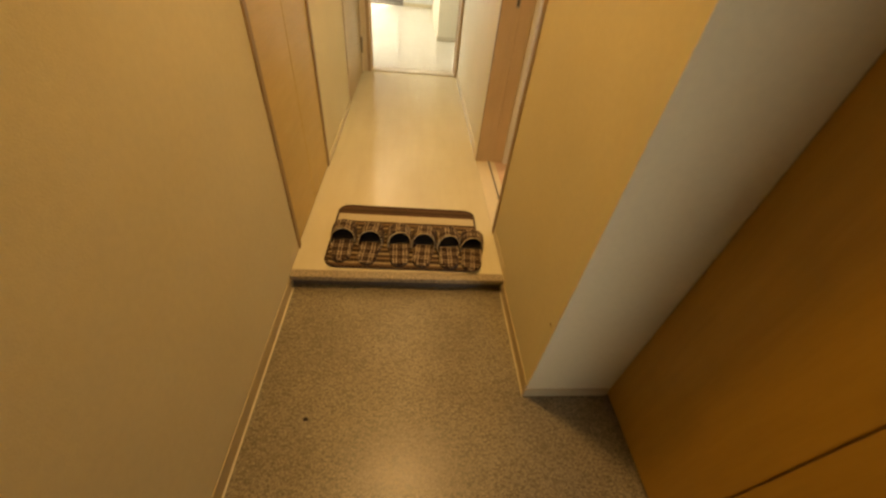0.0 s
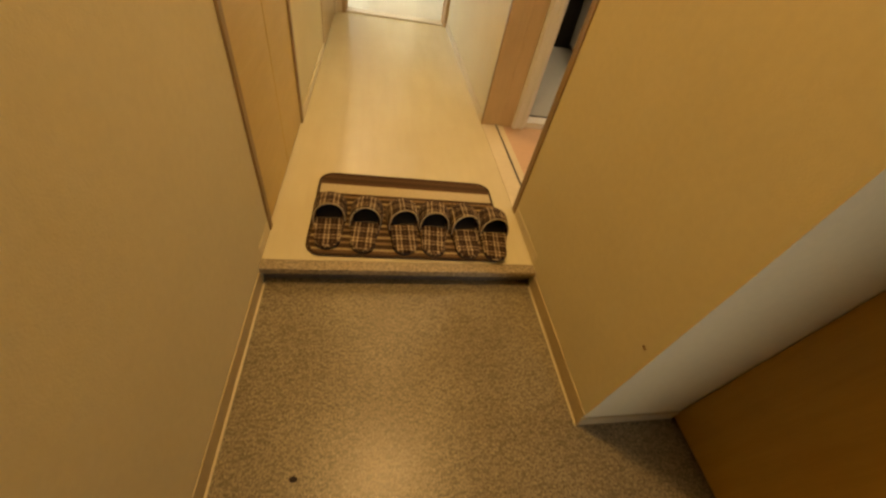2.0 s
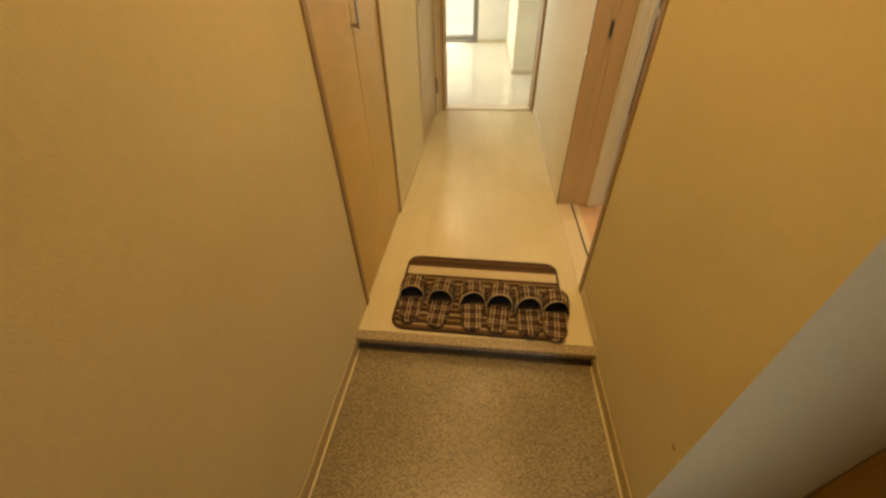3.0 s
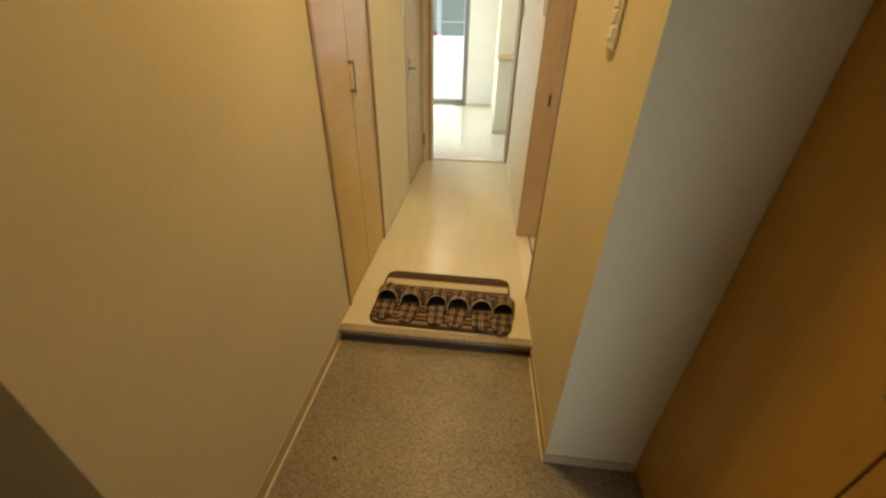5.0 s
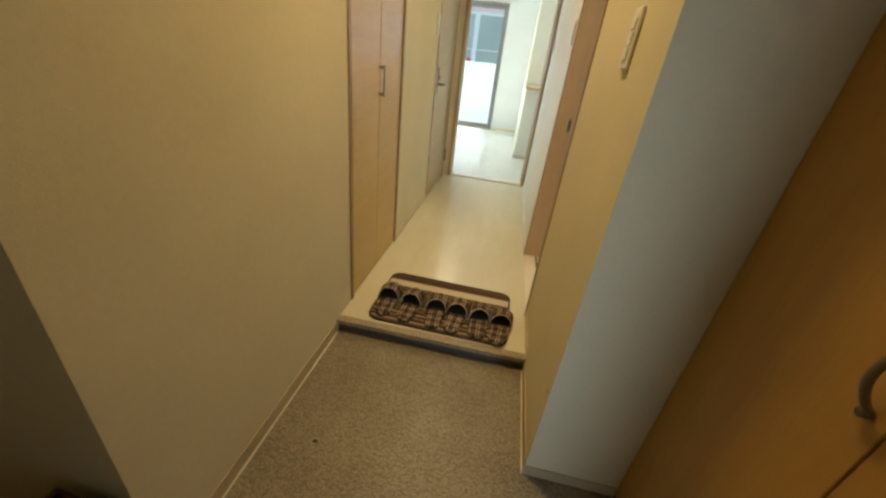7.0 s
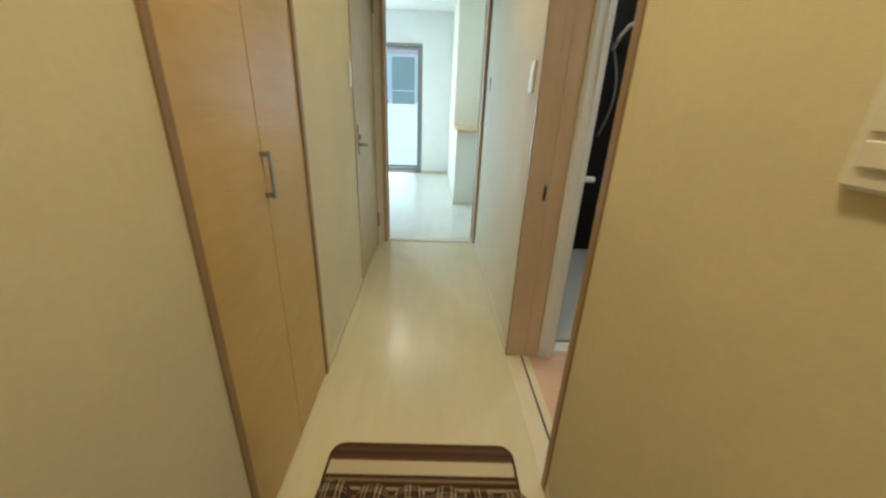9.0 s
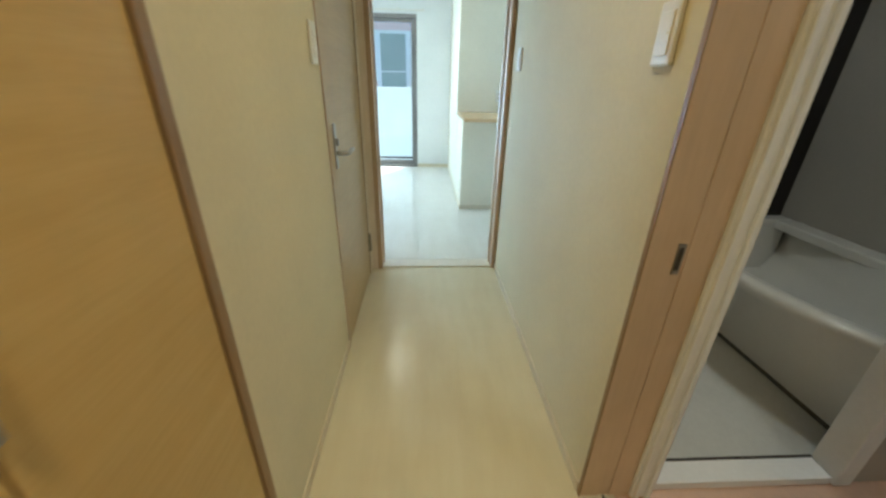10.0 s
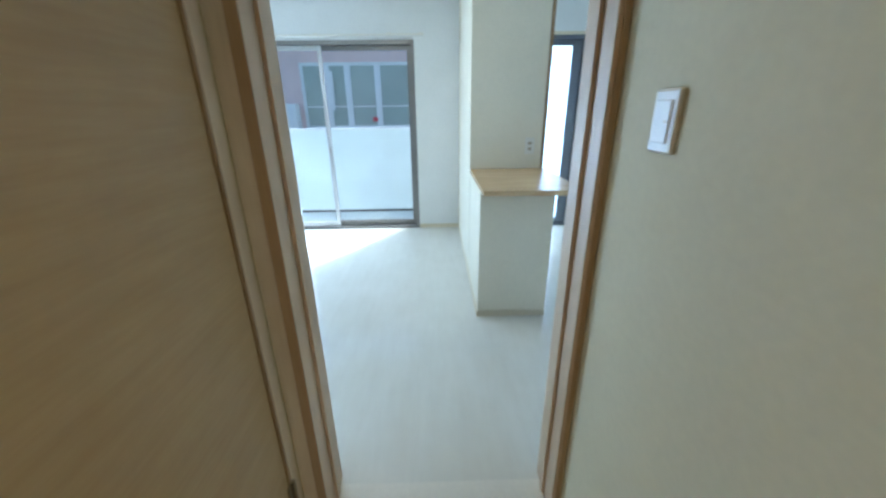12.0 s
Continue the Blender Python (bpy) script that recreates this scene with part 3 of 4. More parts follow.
def rim_x(y, z):
    s = (y - 1.08) / 1.41
    return 1.905 - (0.180 * math.sin(math.pi * min(1, max(0, s)) ** 0.8) + 0.02) * max(0.0, z / 0.42) ** 1.3


bm = bmesh.new()
NY = 28
prof = [(0.0, 0.02), (0.0, 0.1), (0.0, 0.2), (0.0, 0.3), (0.0, 0.40), (-0.012, 0.425), (-0.014, 0.445), (0.0, 0.460), (0.055, 0.463), (0.075, 0.452), (0.095, 0.38), (0.12, 0.20), (0.16, 0.10), (0.3, 0.08), (0.58, 0.08), (0.64, 0.20), (0.67, 0.43)]
prof = [(dx * (1.35 if dx > 0.2 else 1.0), z * 0.97) for dx, z in prof]
grid = []
for j in range(NY + 1):
    y = 1.08 + 1.415 * j / NY
    grid.append([bm.verts.new((rim_x(y, min(z, 0.40)) + dx if k < 10 else rim_x(y, 0.40) + dx, y, z)) for k, (dx, z) in enumerate(prof)])
for a, b in zip(grid, grid[1:]):
    for k in range(len(prof) - 1):
        bm.faces.new((a[k], b[k], b[k + 1], a[k + 1]))
bmesh.ops.recalc_face_normals(bm, faces=bm.faces[:])
part("shell", bm, TUB, tub, smooth=True)
part("end_deck", box(1.86, 2.748, 2.40, 2.498, 0.36, 0.416, 0.01), TUB, tub)
part("end_panel", box(1.95, 2.70, 2.390, 2.3995, 0.05, 0.38), TUB, tub)
part("back_deck", box(2.62, 2.748, 1.08, 2.3985, 0.36, 0.416, 0.01), TUB, tub)
part("plinth", box(1.915, 1.94, 1.08, 2.495, -0.012, 0.03), DULL_GREY, tub, "dull recessed plinth")
part("label_plate", box(1.765, 1.774, 1.715, 1.765, 0.26, 0.315), plain("grey_label", (0.35, 0.35, 0.33)), tub, "small grey label")

shower = thing("shower_set", (1.74, 2.50, 1.0), "white hand shower with hose on the black wall", "shower")
part("hose", tube([(1.74 + 0.055 * math.sin(3.1 * k / 16), 2.46 - 0.04 * math.sin(3.1 * k / 16), 1.58 - 0.62 * k / 16) for k in range(17)], 0.008), plain("grey_hose", (0.35, 0.35, 0.36), 0.3, 0.7), shower, "grey ribbed hose", True)
part("bracket", box(1.725, 1.755, 2.455, 2.499, 1.55, 1.60, 0.004), CHROME, shower)
part("hand_piece", tube([(1.74, 2.45, 1.57), (1.75, 2.41, 1.64), (1.78, 2.36, 1.70), (1.83, 2.32, 1.725)], 0.013, 12), WHITE_PLASTIC, shower, "white hand piece", True)
hook = thing("soap_hook", (1.995, 2.50, 1.62), "small white hook fixed on the black wall", "hook")
part("plate", box(1.965, 2.025, 2.485, 2.4995, 1.585, 1.645, 0.004), WHITE_PLASTIC, hook)
part("peg", box(1.985, 2.005, 2.450, 2.486, 1.60, 1.62, 0.004), WHITE_PLASTIC, hook)
sticker = linked("notice_sticker", box(1.92, 1.985, 2.4965, 2.4995, 1.47, 1.53), plain("pale_sticker", (0.6, 0.6, 0.58)), (1.95, 2.50, 1.50))
sticker.location = (1.95, 2.50, 1.50)
tagged(sticker, "small pale square sticker on the black wall", "sticker")
mixer = thing("bath_mixer_tap", (2.25, 2.50, 1.66), "chrome bath mixer fittings on the black wall", "tap")
part("body", cyl((2.36, 2.46, 1.70), (2.60, 2.46, 1.70), 0.02), CHROME, mixer, smooth=True)
for x in (2.39, 2.57):
    part("elbow", cyl((x, 2.455, 1.70), (x, 2.4995, 1.70), 0.014), CHROME, mixer, smooth=True)
towel = thing("towel_bar", (2.75, 1.9, 1.66), "dark metal towel bar on the grey bathroom wall", "towel bar")
part("bar", cyl((2.69, 1.55, 1.66), (2.69, 2.40, 1.66), 0.009), STEEL, towel, smooth=True)
for y in (1.56, 2.39):
    part("mount", cyl((2.685, y, 1.66), (2.7495, y, 1.66), 0.012), STEEL, towel, smooth=True)

# ---- shoe cabinet ----
cab = thing("shoe_cabinet", (1.4, -0.83, ZG), "tall orange-brown wooden shoe cabinet with arched pulls", "cabinet")
part("body", box(1.152, 1.6185, -1.205, -0.4505, ZG + 0.001, 2.10, 0.002), CABINET, cab)
part("toe_edge", box(1.142, 1.152, -1.20, -0.452, ZG + 0.001, ZG + 0.012), EDGE, cab, "dark bottom edge")
for y0, y1, yh in ((-0.8215, -0.4515, -0.795), (-1.203, -0.8250, -0.850)):
    d = part("door", box(1.133, 1.151, y0, y1, ZG + 0.013, 2.095, 0.002), CABINET, cab)
    pts = [(1.1335 - 0.034 * math.sin(math.pi * k / 14) ** 0.8, yh, 0.742 + 0.13 * k / 14) for k in range(15)]
    part("handle", tube(pts, 0.0058, 10), DULL_STEEL, d, "arched brushed nickel pull", True)
    for z in (0.742, 0.872):
        part("handle_foot", cyl((1.120, yh, z), (1.1335, yh, z), 0.0072, 12), DULL_STEEL, d, smooth=True)

# ---- tote bag in the dark corner by the entrance ----
bag = thing("tote_bag", (-0.05, -1.07, ZG), "dark canvas tote bag, open, with a yellow strap, in the corner", "bag")


def bag_ring(bm, z, inset, sag):
    """One ring of the bag's wall; sag dips the middle of each side."""
    pts, n = [], 6
    w, d = 0.098 - inset, 0.135 - inset
    grow = 0.9 + 0.1 * (z - ZG) / 0.32
    ends = [(-w, -d), (w, -d), (w, d), (-w, d)]
    for (xa, ya), (xb, yb) in zip(ends, ends[1:] + ends[:1]):
        for k in range(n):
            u = k / n
            dip = math.sin(math.pi * u)
            x, y = xa + (xb - xa) * u, ya + (yb - ya) * u
            pull = 1 - 0.05 * dip * (z - ZG) / 0.32
            pts.append(bm.verts.new((-0.05 + x * grow * pull, -1.07 + y * grow * pull, z - sag * dip)))
    return pts


bm = bmesh.new()
rings = [bag_ring(bm, ZG + 0.001, 0.0, 0), bag_ring(bm, 0.02, -0.004, 0), bag_ring(bm, 0.13, 0.0, 0.0), bag_ring(bm, 0.25, 0.0, 0.010), bag_ring(bm, 0.25, 0.006, 0.010), bag_ring(bm, 0.12, 0.006, 0.0), bag_ring(bm, ZG + 0.012, 0.008, 0)]
for ra, rb in zip(rings, rings[1:]):
    for k in range(len(ra)):
        n = (k + 1) % len(ra)
        bm.faces.new((ra[k], ra[n], rb[n], rb[k]))
bm.faces.new(rings[0][::-1]), bm.faces.new(rings[-1])
bmesh.ops.recalc_face_normals(bm, faces=bm.faces[:])
part("body", bm, DARKBAG, bag, smooth=True)
bm = bmesh.new()
edge = [v.co + Vector((0, 0, 0.002)) for v in bag_ring(bm, 0.25, 0.003, 0.010)]
bm.free()
part("rim", tube(edge + edge[:1], 0.006, 8), plain("brown_bag_edge", (0.16, 0.075, 0.035), 0.8), bag, "paler brown bound rim", True)
part("corner_tab", tube([(0.040, -0.942, 0.252), (0.056, -0.936, 0.246), (0.066, -0.934, 0.238)], 0.007, 8), plain("brown_bag_tab", (0.16, 0.10, 0.05), 0.8), bag, "turned out rim corner", True)
band = bmesh.new()
path = [(0.030, -0.948, 0.258), (0.006, -0.962, 0.262), (-0.020, -0.985, 0.258), (-0.036, -1.015, 0.240), (-0.046, -1.05, 0.20), (-0.05, -1.08, 0.14)]
sides = [[band.verts.new((x + dx, y + dy, z + dz)) for x, y, z in path] for dx, dy, dz in ((-0.011, -0.008, 0), (0.011, 0.008, 0), (0.011, 0.008, 0.004), (-0.011, -0.008, 0.004))]
for ra, rb in zip(sides, sides[1:] + sides[:1]):
    for k in range(len(path) - 1):
        band.faces.new((ra[k], ra[k + 1], rb[k + 1], rb[k]))
for k in (0, -1):
    band.faces.new([q[k] for q in sides])
bmesh.ops.recalc_face_normals(band, faces=band.faces[:])
part("strap", band, STRAW, bag, "flat yellow woven strap", True)

# ---- switches ----


def wall_switch(x, y, z, side, rockers, label, hgt=0.116, wid=0.07, d=0.009):
    """A switch plate on a corridor wall; side +1 stands on the left wall, -1 on the right."""
    sw = thing("wall_switch", (x, y, z), label, "switch")
    xs = sorted((x, x + side * d))
    part("plate", box(xs[0], xs[1], y - wid / 2, y + wid / 2, z - hgt / 2, z + hgt / 2, 0.005), WHITE_PLASTIC, sw)
    n = rockers
    for k in range(n):
        zz = z - hgt * 0.36 + hgt * 0.72 * (k + 0.5) / n
        r = hgt * 0.72 / n / 2 - 0.003
        xr = sorted((x + side * (d - 0.001), x + side * (d + 0.003)))
        rk = part("rocker", box(xr[0], xr[1], y - wid * 0.30, y + wid * 0.30, zz - r, zz + r, 0.002), WHITE_PLASTIC, sw)
        xm = sorted((x + side * (d + 0.0027), x + side * (d + 0.0037)))
        part("indicator", box(xm[0], xm[1], y - wid * 0.25, y - wid * 0.12, zz - 0.002, zz + 0.002), SKIRT, rk)
    return sw


wall_switch(WX, -0.200, 1.174, -1, 3, "white triple rocker switch beside the entrance", 0.125, 0.062)
wall_switch(WX, 1.095, 1.275, -1, 1, "white wall switch beside the washroom doorway")
wall_switch(WX, 2.342, 1.290, -1, 1, "white single switch beside the living room doorway", 0.105)
wall_switch(0.0, 1.645, 1.285, 1, 3, "white triple rocker switch beside the corridor door", 0.125)
sock = thing("wall_socket", (1.16, 4.51, 1.05), "small white wall socket above the counter", "socket")
part("plate", box(1.125, 1.195, 4.501, 4.5095, 0.99, 1.11, 0.004), WHITE_PLASTIC, sock)
for z in (1.03, 1.07):
    part("outlet", box(1.145, 1.175, 4.499, 4.5015, z - 0.012, z + 0.012, 0.001), CREAM_BIND, sock)

# ---- ceiling downlights ----
LIT = bpy.data.materials.new("lit_lamp_glass")
LIT.use_nodes = True
bsdf(LIT).inputs["Emission Color"].default_value = (*WARM, 1)
bsdf(LIT).inputs["Emission Strength"].default_value = 4.0
# the last two fixtures only house the added washroom and bathroom fill
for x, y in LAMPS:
    lamp = thing("ceiling_light", (x, y, H), "round warm white ceiling light, real in the hall, added in the wet rooms", "lamp", group="round ceiling lights")
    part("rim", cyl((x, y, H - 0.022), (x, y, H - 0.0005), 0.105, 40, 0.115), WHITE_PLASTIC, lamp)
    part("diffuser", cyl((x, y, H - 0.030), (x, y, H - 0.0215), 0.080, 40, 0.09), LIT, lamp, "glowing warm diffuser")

LIT_WHITE = bpy.data.materials.new("lit_white_shade")
LIT_WHITE.use_nodes = True
bsdf(LIT_WHITE).inputs["Emission Color"].default_value = (1.0, 0.84, 0.58, 1)
bsdf(LIT_WHITE).inputs["Emission Strength"].default_value = 1.5
lamp = thing("ceiling_light", (-0.10, 4.13, H), "large round living room ceiling light, lit warm white", "lamp", group="round ceiling lights")
part("base", cyl((-0.10, 4.13, H - 0.03), (-0.10, 4.13, H), 0.10, 32), WHITE_PLASTIC, lamp)
part("shade", cyl((-0.10, 4.13, H - 0.09), (-0.10, 4.13, H - 0.031), 0.20, 48, 0.24), LIT_WHITE, lamp, "glowing white shade")

# ---- counter ----
top = thing("counter_top", (1.0, 4.1, 0.855), "butcher block wooden counter top on the low wall", "counter top")
outline = [(0.716, 3.70), (1.14, 3.685)]
outline += [(1.14 + 0.145 * math.sin(radians(a)), 3.83 - 0.145 * math.cos(radians(a))) for a in range(10, 91, 10)]
outline += [(1.285, 4.5095), (0.716, 4.5095)]
part("slab", prism(outline, 0.8555, 0.886, 0.004), COUNTER, top)
structure("trim_column", box(1.250, 1.274, 4.5055, 4.515, 0.887, H - 0.001), EDGE, "thin wooden corner trim on the column", "trim")

# ---- balcony window ----
win = thing("window_1", (-0.70, YW + 0.06, 0), "aluminium sliding balcony window, closed, bright outside", "window", kind="structure")
X0, X1, ZT = -1.66, 0.255, 1.970
for nm, bx in (("frame_side", (X0, X0 + 0.035, YW - 0.006, YW + 0.12, 0.0, ZT)), ("frame_side", (X1 - 0.035, X1, YW - 0.006, YW + 0.12, 0.0, ZT)), ("frame_head", (X0 + 0.035, X1 - 0.035, YW - 0.006, YW + 0.12, ZT - 0.04, ZT)), ("frame_sill", (X0 + 0.035, X1 - 0.035, YW - 0.006, YW + 0.12, -0.018, 0.025))):
    part(nm, box(*bx, 0.002), ALU, win)


def sash(parent, x0, x1, y, z0, z1, material, pane, w=0.04):
    s = part("sash", box(x0, x0 + w, y, y + 0.03, z0, z1, 0.003), material, parent)
    part("stile", box(x1 - w, x1, y, y + 0.03, z0, z1, 0.003), material, s)
    part("rail", box(x0 + w, x1 - w, y + 0.001, y + 0.029, z1 - 0.045, z1, 0.003), material, s)
    part("rail", box(x0 + w, x1 - w, y + 0.001, y + 0.029, z0, z0 + 0.06, 0.003), material, s)
    g = part("pane", box(x0 + w - 0.004, x1 - w + 0.004, y + 0.012, y + 0.017, z0 + 0.056, z1 - 0.041), pane, s)
    g.visible_shadow = False
    return s


sash(win, -0.735, X1 - 0.036, YW + 0.060, 0.026, ZT - 0.041, ALU, GLASS)
left_sash = sash(win, X0 + 0.036, -0.685, YW + 0.022, 0.026, ZT - 0.041, ALU_PALE, GLASS)
part("lock", box(-0.715, -0.700, YW + 0.008, YW + 0.022, 0.86, 0.94, 0.003), STEEL, left_sash, "small crescent lock")
rail = thing("curtain_rail", (-0.70, YW - 0.03, 2.01), "slim white curtain rail above the balcony window", "curtain rail")
part("track", box(X0 - 0.08, 0.36, YW - 0.060, YW - 0.040, 1.998, 2.014, 0.003), WHITE_PLASTIC, rail)
for x in (-1.6, -0.70, 0.02, 0.33):
    part("bracket", box(x - 0.02, x + 0.02, YW - 0.06, YW - 0.0005, 2.012, 2.024, 0.002), WHITE_PLASTIC, rail)

# ---- kitchen glass door ----
kwin = thing("window_2", (1.69, YW + 0.06, 0), "frosted kitchen glass door in a grey aluminium frame", "window", kind="structure")
for nm, bx in (("frame_side", (1.34, 1.38, YW - 0.006, YW + 0.12, 0.0, 2.0)), ("frame_side", (1.985, 2.035, YW - 0.006, YW + 0.12, 0.0, 2.0)), ("frame_head", (1.38, 1.985, YW - 0.006, YW + 0.12, 1.955, 2.0)), ("frame_sill", (1.38, 1.985, YW - 0.006, YW + 0.12, -0.018, 0.025))):
    part(nm, box(*bx, 0.002), ALU_GREY, kwin)
sash(kwin, 1.381, 1.984, YW + 0.03, 0.026, 1.954, ALU_GREY, FROST, 0.10)
structure("trim_kitchen_window", box(1.30, 2.075, YW - 0.012, YW - 0.0005, 2.0005, 2.03, 0.002), SKIRT, "pale wooden trim above the kitchen door", "trim")

# ---- balcony and the building across ----
structure("balcony_floor", box(-3.2, 2.9, YW + 0.141, 7.12, -0.30, -0.085), BALCONY, "pale grey balcony floor", "floor")
par = structure("balcony_parapet", box(-3.2, 2.9, 6.97, 7.11, -0.084, 1.06), CONCRETE, "white painted solid balcony parapet", "parapet")
part("coping", box(-3.2, 2.9, 6.955, 7.125, 1.06, 1.085, 0.004), WHITE_FRAME, par, "white coping strip")
part("gutter_line", box(-3.2, 2.9, 6.962, 6.9695, -0.083, -0.055), GASKET, par, "dark line along the balcony floor")
structure("ground", box(-300, 300, 7.2, 600, -7.2, -7.0), GROUND, "dull grey ground far below the balcony", "ground")

across = thing("apartment_building", (-1.0, 12.0, -7.0), "pinkish grey apartment building across from the balcony", "building")
YB = 11.0
bands = ((-9, 8, 2.34, 4.6), (-9, 8, -7.0, 0.90))
for x0, x1, z0, z1 in bands:
    part("wall", box(x0, x1, YB, YB + 3.0, z0, z1), PINK_FACADE, across)
part("wall", box(-9, -2.62, YB, YB + 3.0, 0.90, 2.34), PINK_FACADE, across)
part("wall", box(3.2, 8, YB, YB + 3.0, 0.90, 2.34), PINK_FACADE, across)
part("back_wall", box(-2.62, 3.2, YB + 0.6, YB + 3.0, 0.90, 2.34), PINK_FACADE, across)
part("roof", box(-9.2, 8.2, YB - 0.2, YB + 3.1, 4.6, 4.8), WHITE_FRAME, across)
part("pier", box(-3.45, -3.30, YB - 0.10, YB - 0.0005, -7.0, 4.59), plain("mauve_pier", (0.24, 0.18, 0.20), 0.8), across, "dark mauve drain pier")
edges = (-2.62, -2.02, -1.54, -0.85, -0.06, 0.70, 1.60, 2.40, 3.2)
for x0, x1 in zip(edges, edges[1:]):
    w = part("window", box(x0, x0 + 0.07, YB + 0.02, YB + 0.10, 0.901, 2.339), WHITE_FRAME, across)
    part("frame", box(x1 - 0.07, x1 - 0.0005, YB + 0.02, YB + 0.10, 0.901, 2.339), WHITE_FRAME, w)
    part("frame", box(x0 + 0.07, x1 - 0.07, YB + 0.02, YB + 0.10, 2.27, 2.339), WHITE_FRAME, w)
    part("frame", box(x0 + 0.07, x1 - 0.07, YB + 0.02, YB + 0.10, 0.901, 0.97), WHITE_FRAME, w)
    part("transom", box(x0 + 0.07, x1 - 0.07, YB + 0.03, YB + 0.09, 1.385, 1.41), WHITE_FRAME, w)
    part("pane", box(x0 + 0.066, x1 - 0.066, YB + 0.05, YB + 0.06, 0.965, 2.275), TEAL_GLASS, w)
part("sill", box(-2.7, 3.3, YB - 0.06, YB - 0.0005, 0.86, 0.90), WHITE_FRAME, across)
part("panel", box(-2.08, -1.86, YB - 0.07, YB - 0.062, 1.32, 2.15), WHITE_FRAME, across, "white hanging panel")
part("sticker", box(-1.02, -0.90, YB - 0.004, YB + 0.049, 1.06, 1.16), RED, across, "small red sticker")
unit = part("outdoor_unit", box(-3.10, -2.68, YB - 0.40, YB - 0.101, 0.90, 1.47, 0.02), WHITE_FRAME, across, "white air conditioner unit")
part("bracket", box(-3.0, -2.8, YB - 0.38, YB + 0.01, 0.84, 0.90), ALU, unit)

# ---- door mat and slippers ----
door_mat = thing("door_mat", (0.44, 0.045, 0.0), "brown striped woven mat with rounded corners at the step", "mat")
door_mat.rotation_euler = (0, 0, radians(-1.0))
o = door_mat.location
part("mat_body", prism([(x + o.x, y + o.y) for x, y in rounded(-0.318, 0.318, 0.006, 0.411, 0.045)], 0.0005, 0.010, 0.003), MATTING, door_mat)
ring = [(x + o.x, y + o.y, 0.006) for x, y in rounded(-0.320, 0.320, 0.004, 0.413, 0.047)]
part("binding", tube(ring + ring[:1], 0.006, 8), BROWN_BIND, door_mat, "dark brown bound edge", True)


def half_width(s):
    """Half the width of a slipper sole, s from 0 at the heel to 1 at the toe."""
    body = 0.0365 + 0.0145 * math.sin(math.pi * min(1, max(0, (s - 0.25) / 0.95)))
    end = 1.0
    if s < 0.16:
        end = math.sqrt(max(0, 1 - ((0.16 - s) / 0.16) ** 2))
    if s > 0.80:
        end = math.sqrt(max(0, 1 - ((s - 0.80) / 0.20) ** 2))
    return body * end


SL = 0.240


def sole_outline(grow=0.0, n=26):
    ss = [0.5 - 0.5 * math.cos(math.pi * k / n) for k in range(n + 1)]
    right = [((half_width(s) + grow), s * SL) for s in ss if half_width(s) > 0.001]
    return [(0.0, -grow)] + right + [(0.0, SL + grow)] + [(-x, y) for x, y in reversed(right)]


slip = thing("slipper", (0, 0, 0), "brown and cream plaid cloth house slipper on the striped mat", "slipper", group="slippers on the mat")
part("sole", prism(sole_outline(0.002), 0.0, 0.010, 0.003), SOLE, slip)
insole = part("insole", prism(sole_outline(-0.001), 0.0101, 0.019, 0.004), PLAID, slip, smooth=False)
part("piping", tube([(x, y, 0.012) for x, y in sole_outline(0.0)] + [(0.0, 0.0, 0.012)], 0.003, 8), PLAID, slip, "plaid cloth piping", True)


def vamp(bm, inset):
    rows, NU, NV = [], 14, 14
    for i in range(NU + 1):
        u = i / NU
        ring = []
        for j in range(NV + 1):
            a = math.pi * j / NV
            s = 0.51 - 0.05 * (1 - math.sin(a)) * (1 - u) + 0.03 * math.cos(a) * (1 - u) + (0.985 - 0.51) * u
            s = min(0.992, max(0.3, s))
            wv = max(0.003, half_width(s) + 0.003 - inset)
            hgt = (0.064 - 0.010 * u) * math.sqrt(max(0.0, 1 - u ** 3.2)) + 0.006 - inset
            ring.append(bm.verts.new((wv * math.cos(a), s * SL, 0.010 + max(0.001, hgt) * math.sin(a) ** 0.75)))
        rows.append(ring)
    return rows


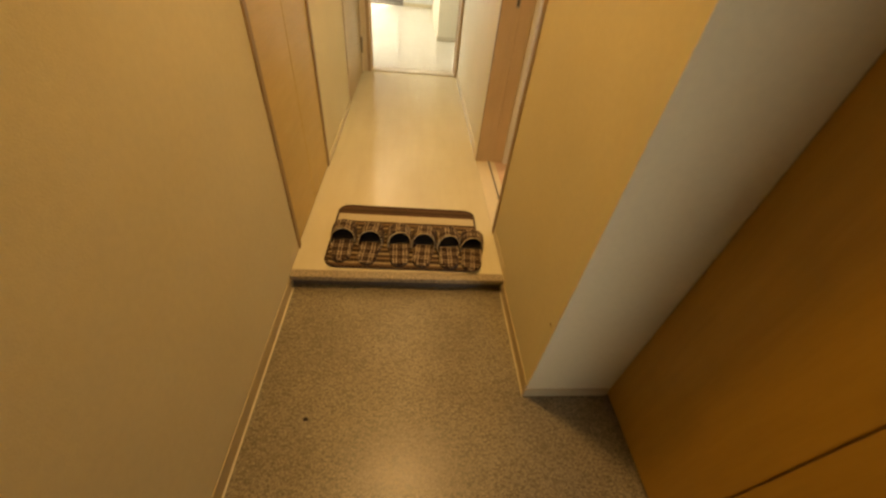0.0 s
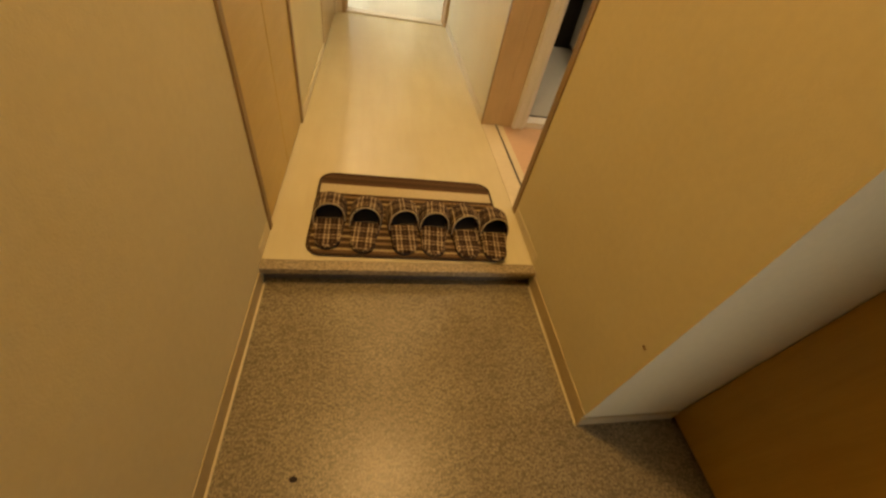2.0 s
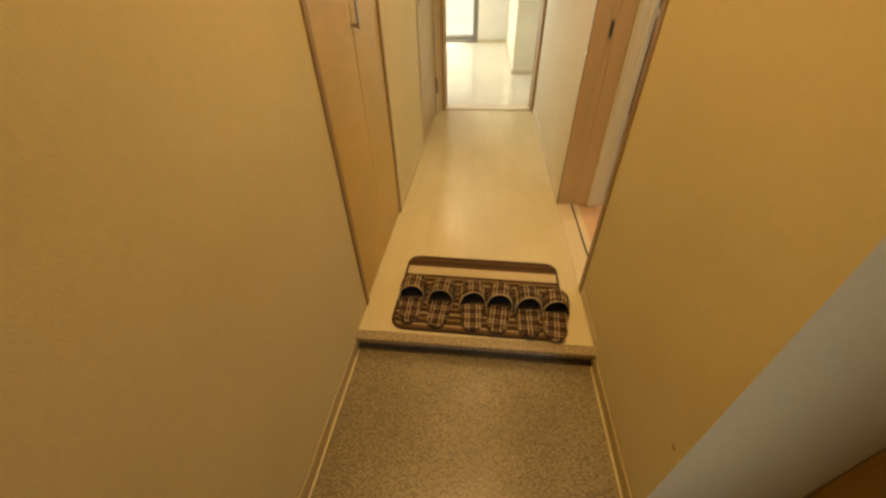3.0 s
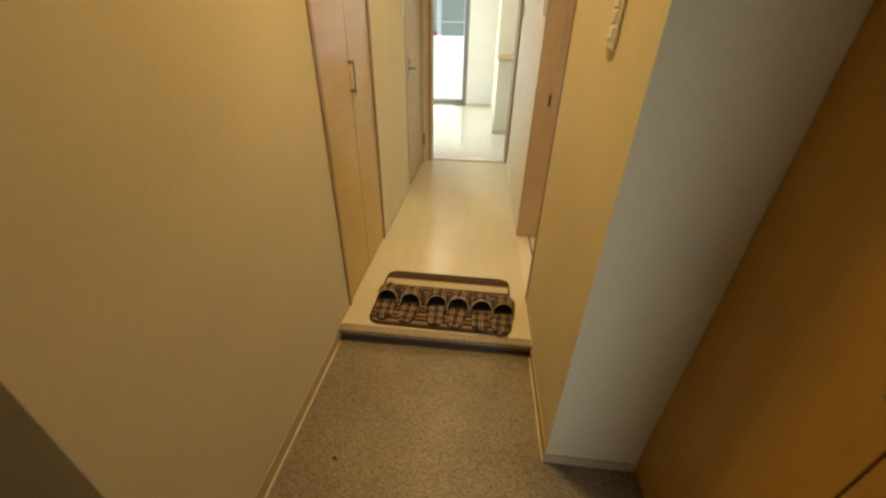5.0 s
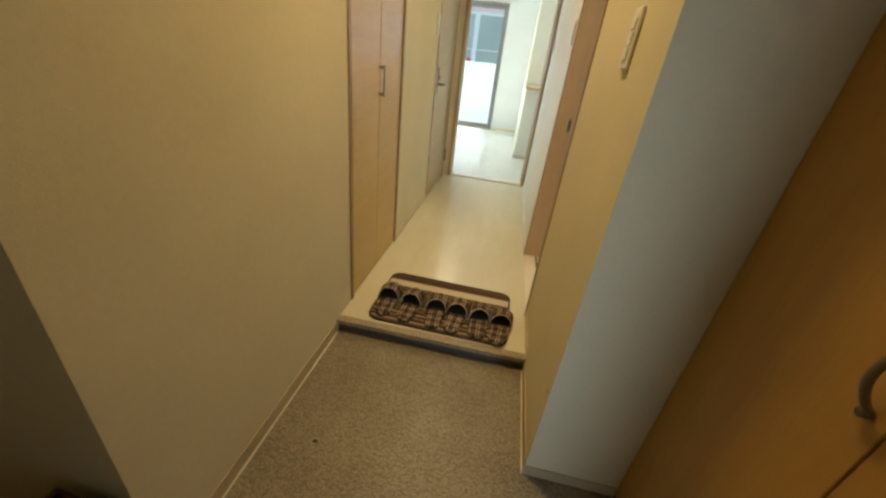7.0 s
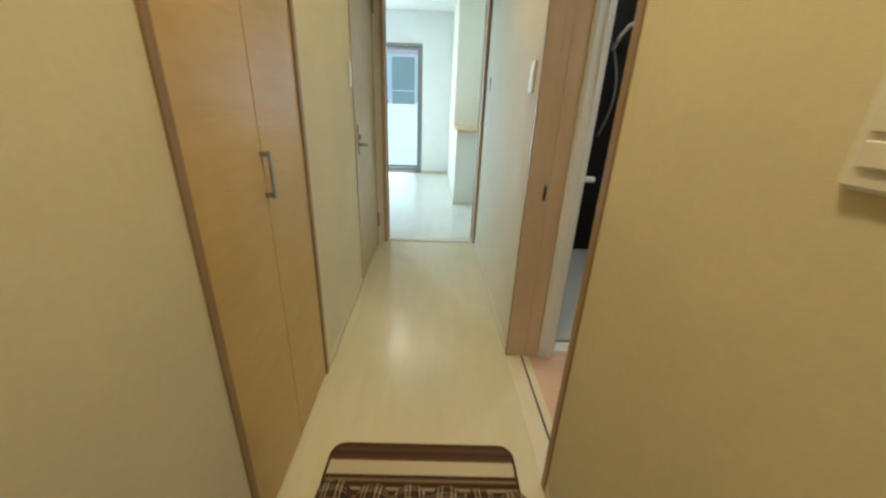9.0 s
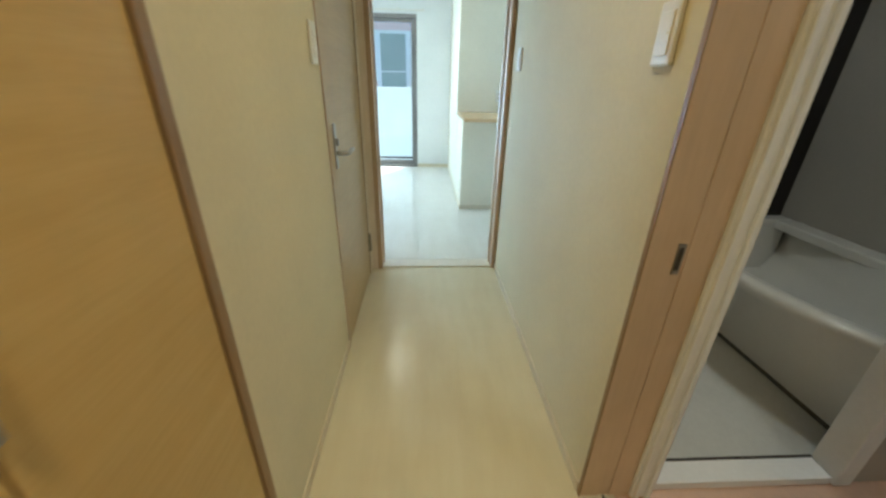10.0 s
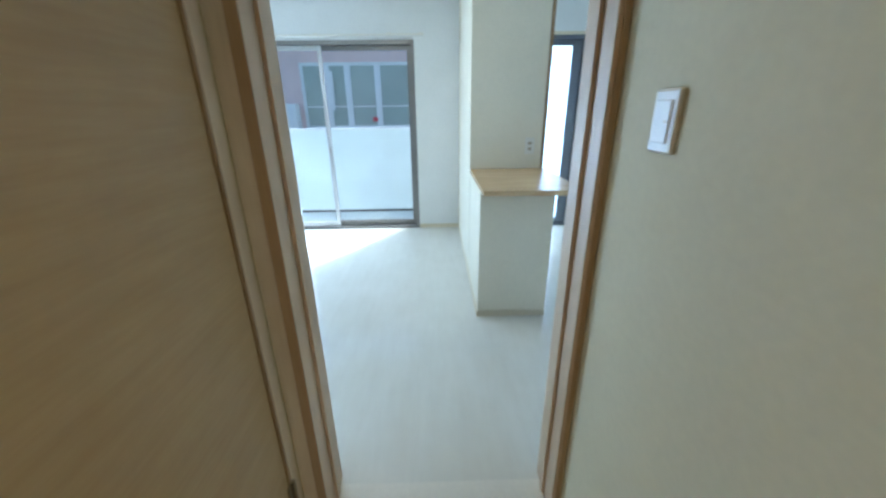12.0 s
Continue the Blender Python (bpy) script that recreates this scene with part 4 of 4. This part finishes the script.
bm = bmesh.new()
outer, inner = vamp(bm, 0.0), vamp(bm, 0.004)
lip = [v.co.copy() for v in outer[0]]
for rows, flip in ((outer, False), (inner, True)):
    for a, b in zip(rows, rows[1:]):
        for k in range(len(a) - 1):
            q = (a[k], b[k], b[k + 1], a[k + 1])
            bm.faces.new(q[::-1] if flip else q)
for k in range(len(outer[0]) - 1):
    bm.faces.new((outer[0][k], outer[0][k + 1], inner[0][k + 1], inner[0][k]))
bmesh.ops.recalc_face_normals(bm, faces=bm.faces[:])
upper = part("upper", bm, PLAID, slip, smooth=True)
part("lip_binding", tube([v + Vector((0, -0.001, 0.001)) for v in lip], 0.0018, 8), CREAM_BIND, slip, "pale bound opening", True)
# dark sheet on the insole beneath the upper, painting the mouth's shade
mouth_sheet = prism([(x * 0.90, y) for x, y in sole_outline(-0.006) if y > 0.118], 0.0191, 0.0205)
part("mouth_shade", mouth_sheet, MOUTH_SHADE, slip, "dark sheet for the shade inside the slipper")
PLACES = ((0.180, 0.068, 1.0), (0.285, 0.056, -4.0), (0.421, 0.052, 2.0), (0.508, 0.049, -5.5), (0.626, 0.041, 0.0), (0.714, 0.032, -6.0))
slip.matrix_basis = pose(PLACES[0][0], PLACES[0][1], 0.0105, 0, 0, PLACES[0][2])
for x, y, a in PLACES[1:]:
    copy_thing(slip, pose(x, y, 0.0105, 0, 0, a))

# ---- small scuff on the entrance wall ----
scuff = linked("wall_scuff", box(WX - 0.0015, WX + 0.0005, -0.427, -0.417, 0.276, 0.281), EDGE, (WX, -0.422, 0.278))
scuff.location = (WX, -0.422, 0.278)
tagged(scuff, "small brown scuff mark on the cream entrance wall", "scuff")

# ---- small dark chip on the entrance floor ----
bm = bmesh.new()
bmesh.ops.create_icosphere(bm, subdivisions=2, radius=0.007)
for v in bm.verts:
    v.co = Vector((v.co.x * 1.2, v.co.y * 0.8, v.co.z * 0.5)) * (1 + 0.35 * noise.noise(v.co * 300))
bmesh.ops.translate(bm, vec=(0, 0, 0.003), verts=bm.verts[:])
chip = linked("debris_chip", bm, SOLE)
chip.location = (0.167, -0.523, ZG)
tagged(chip, "small dark chip of dirt lying on the entrance floor", "debris")
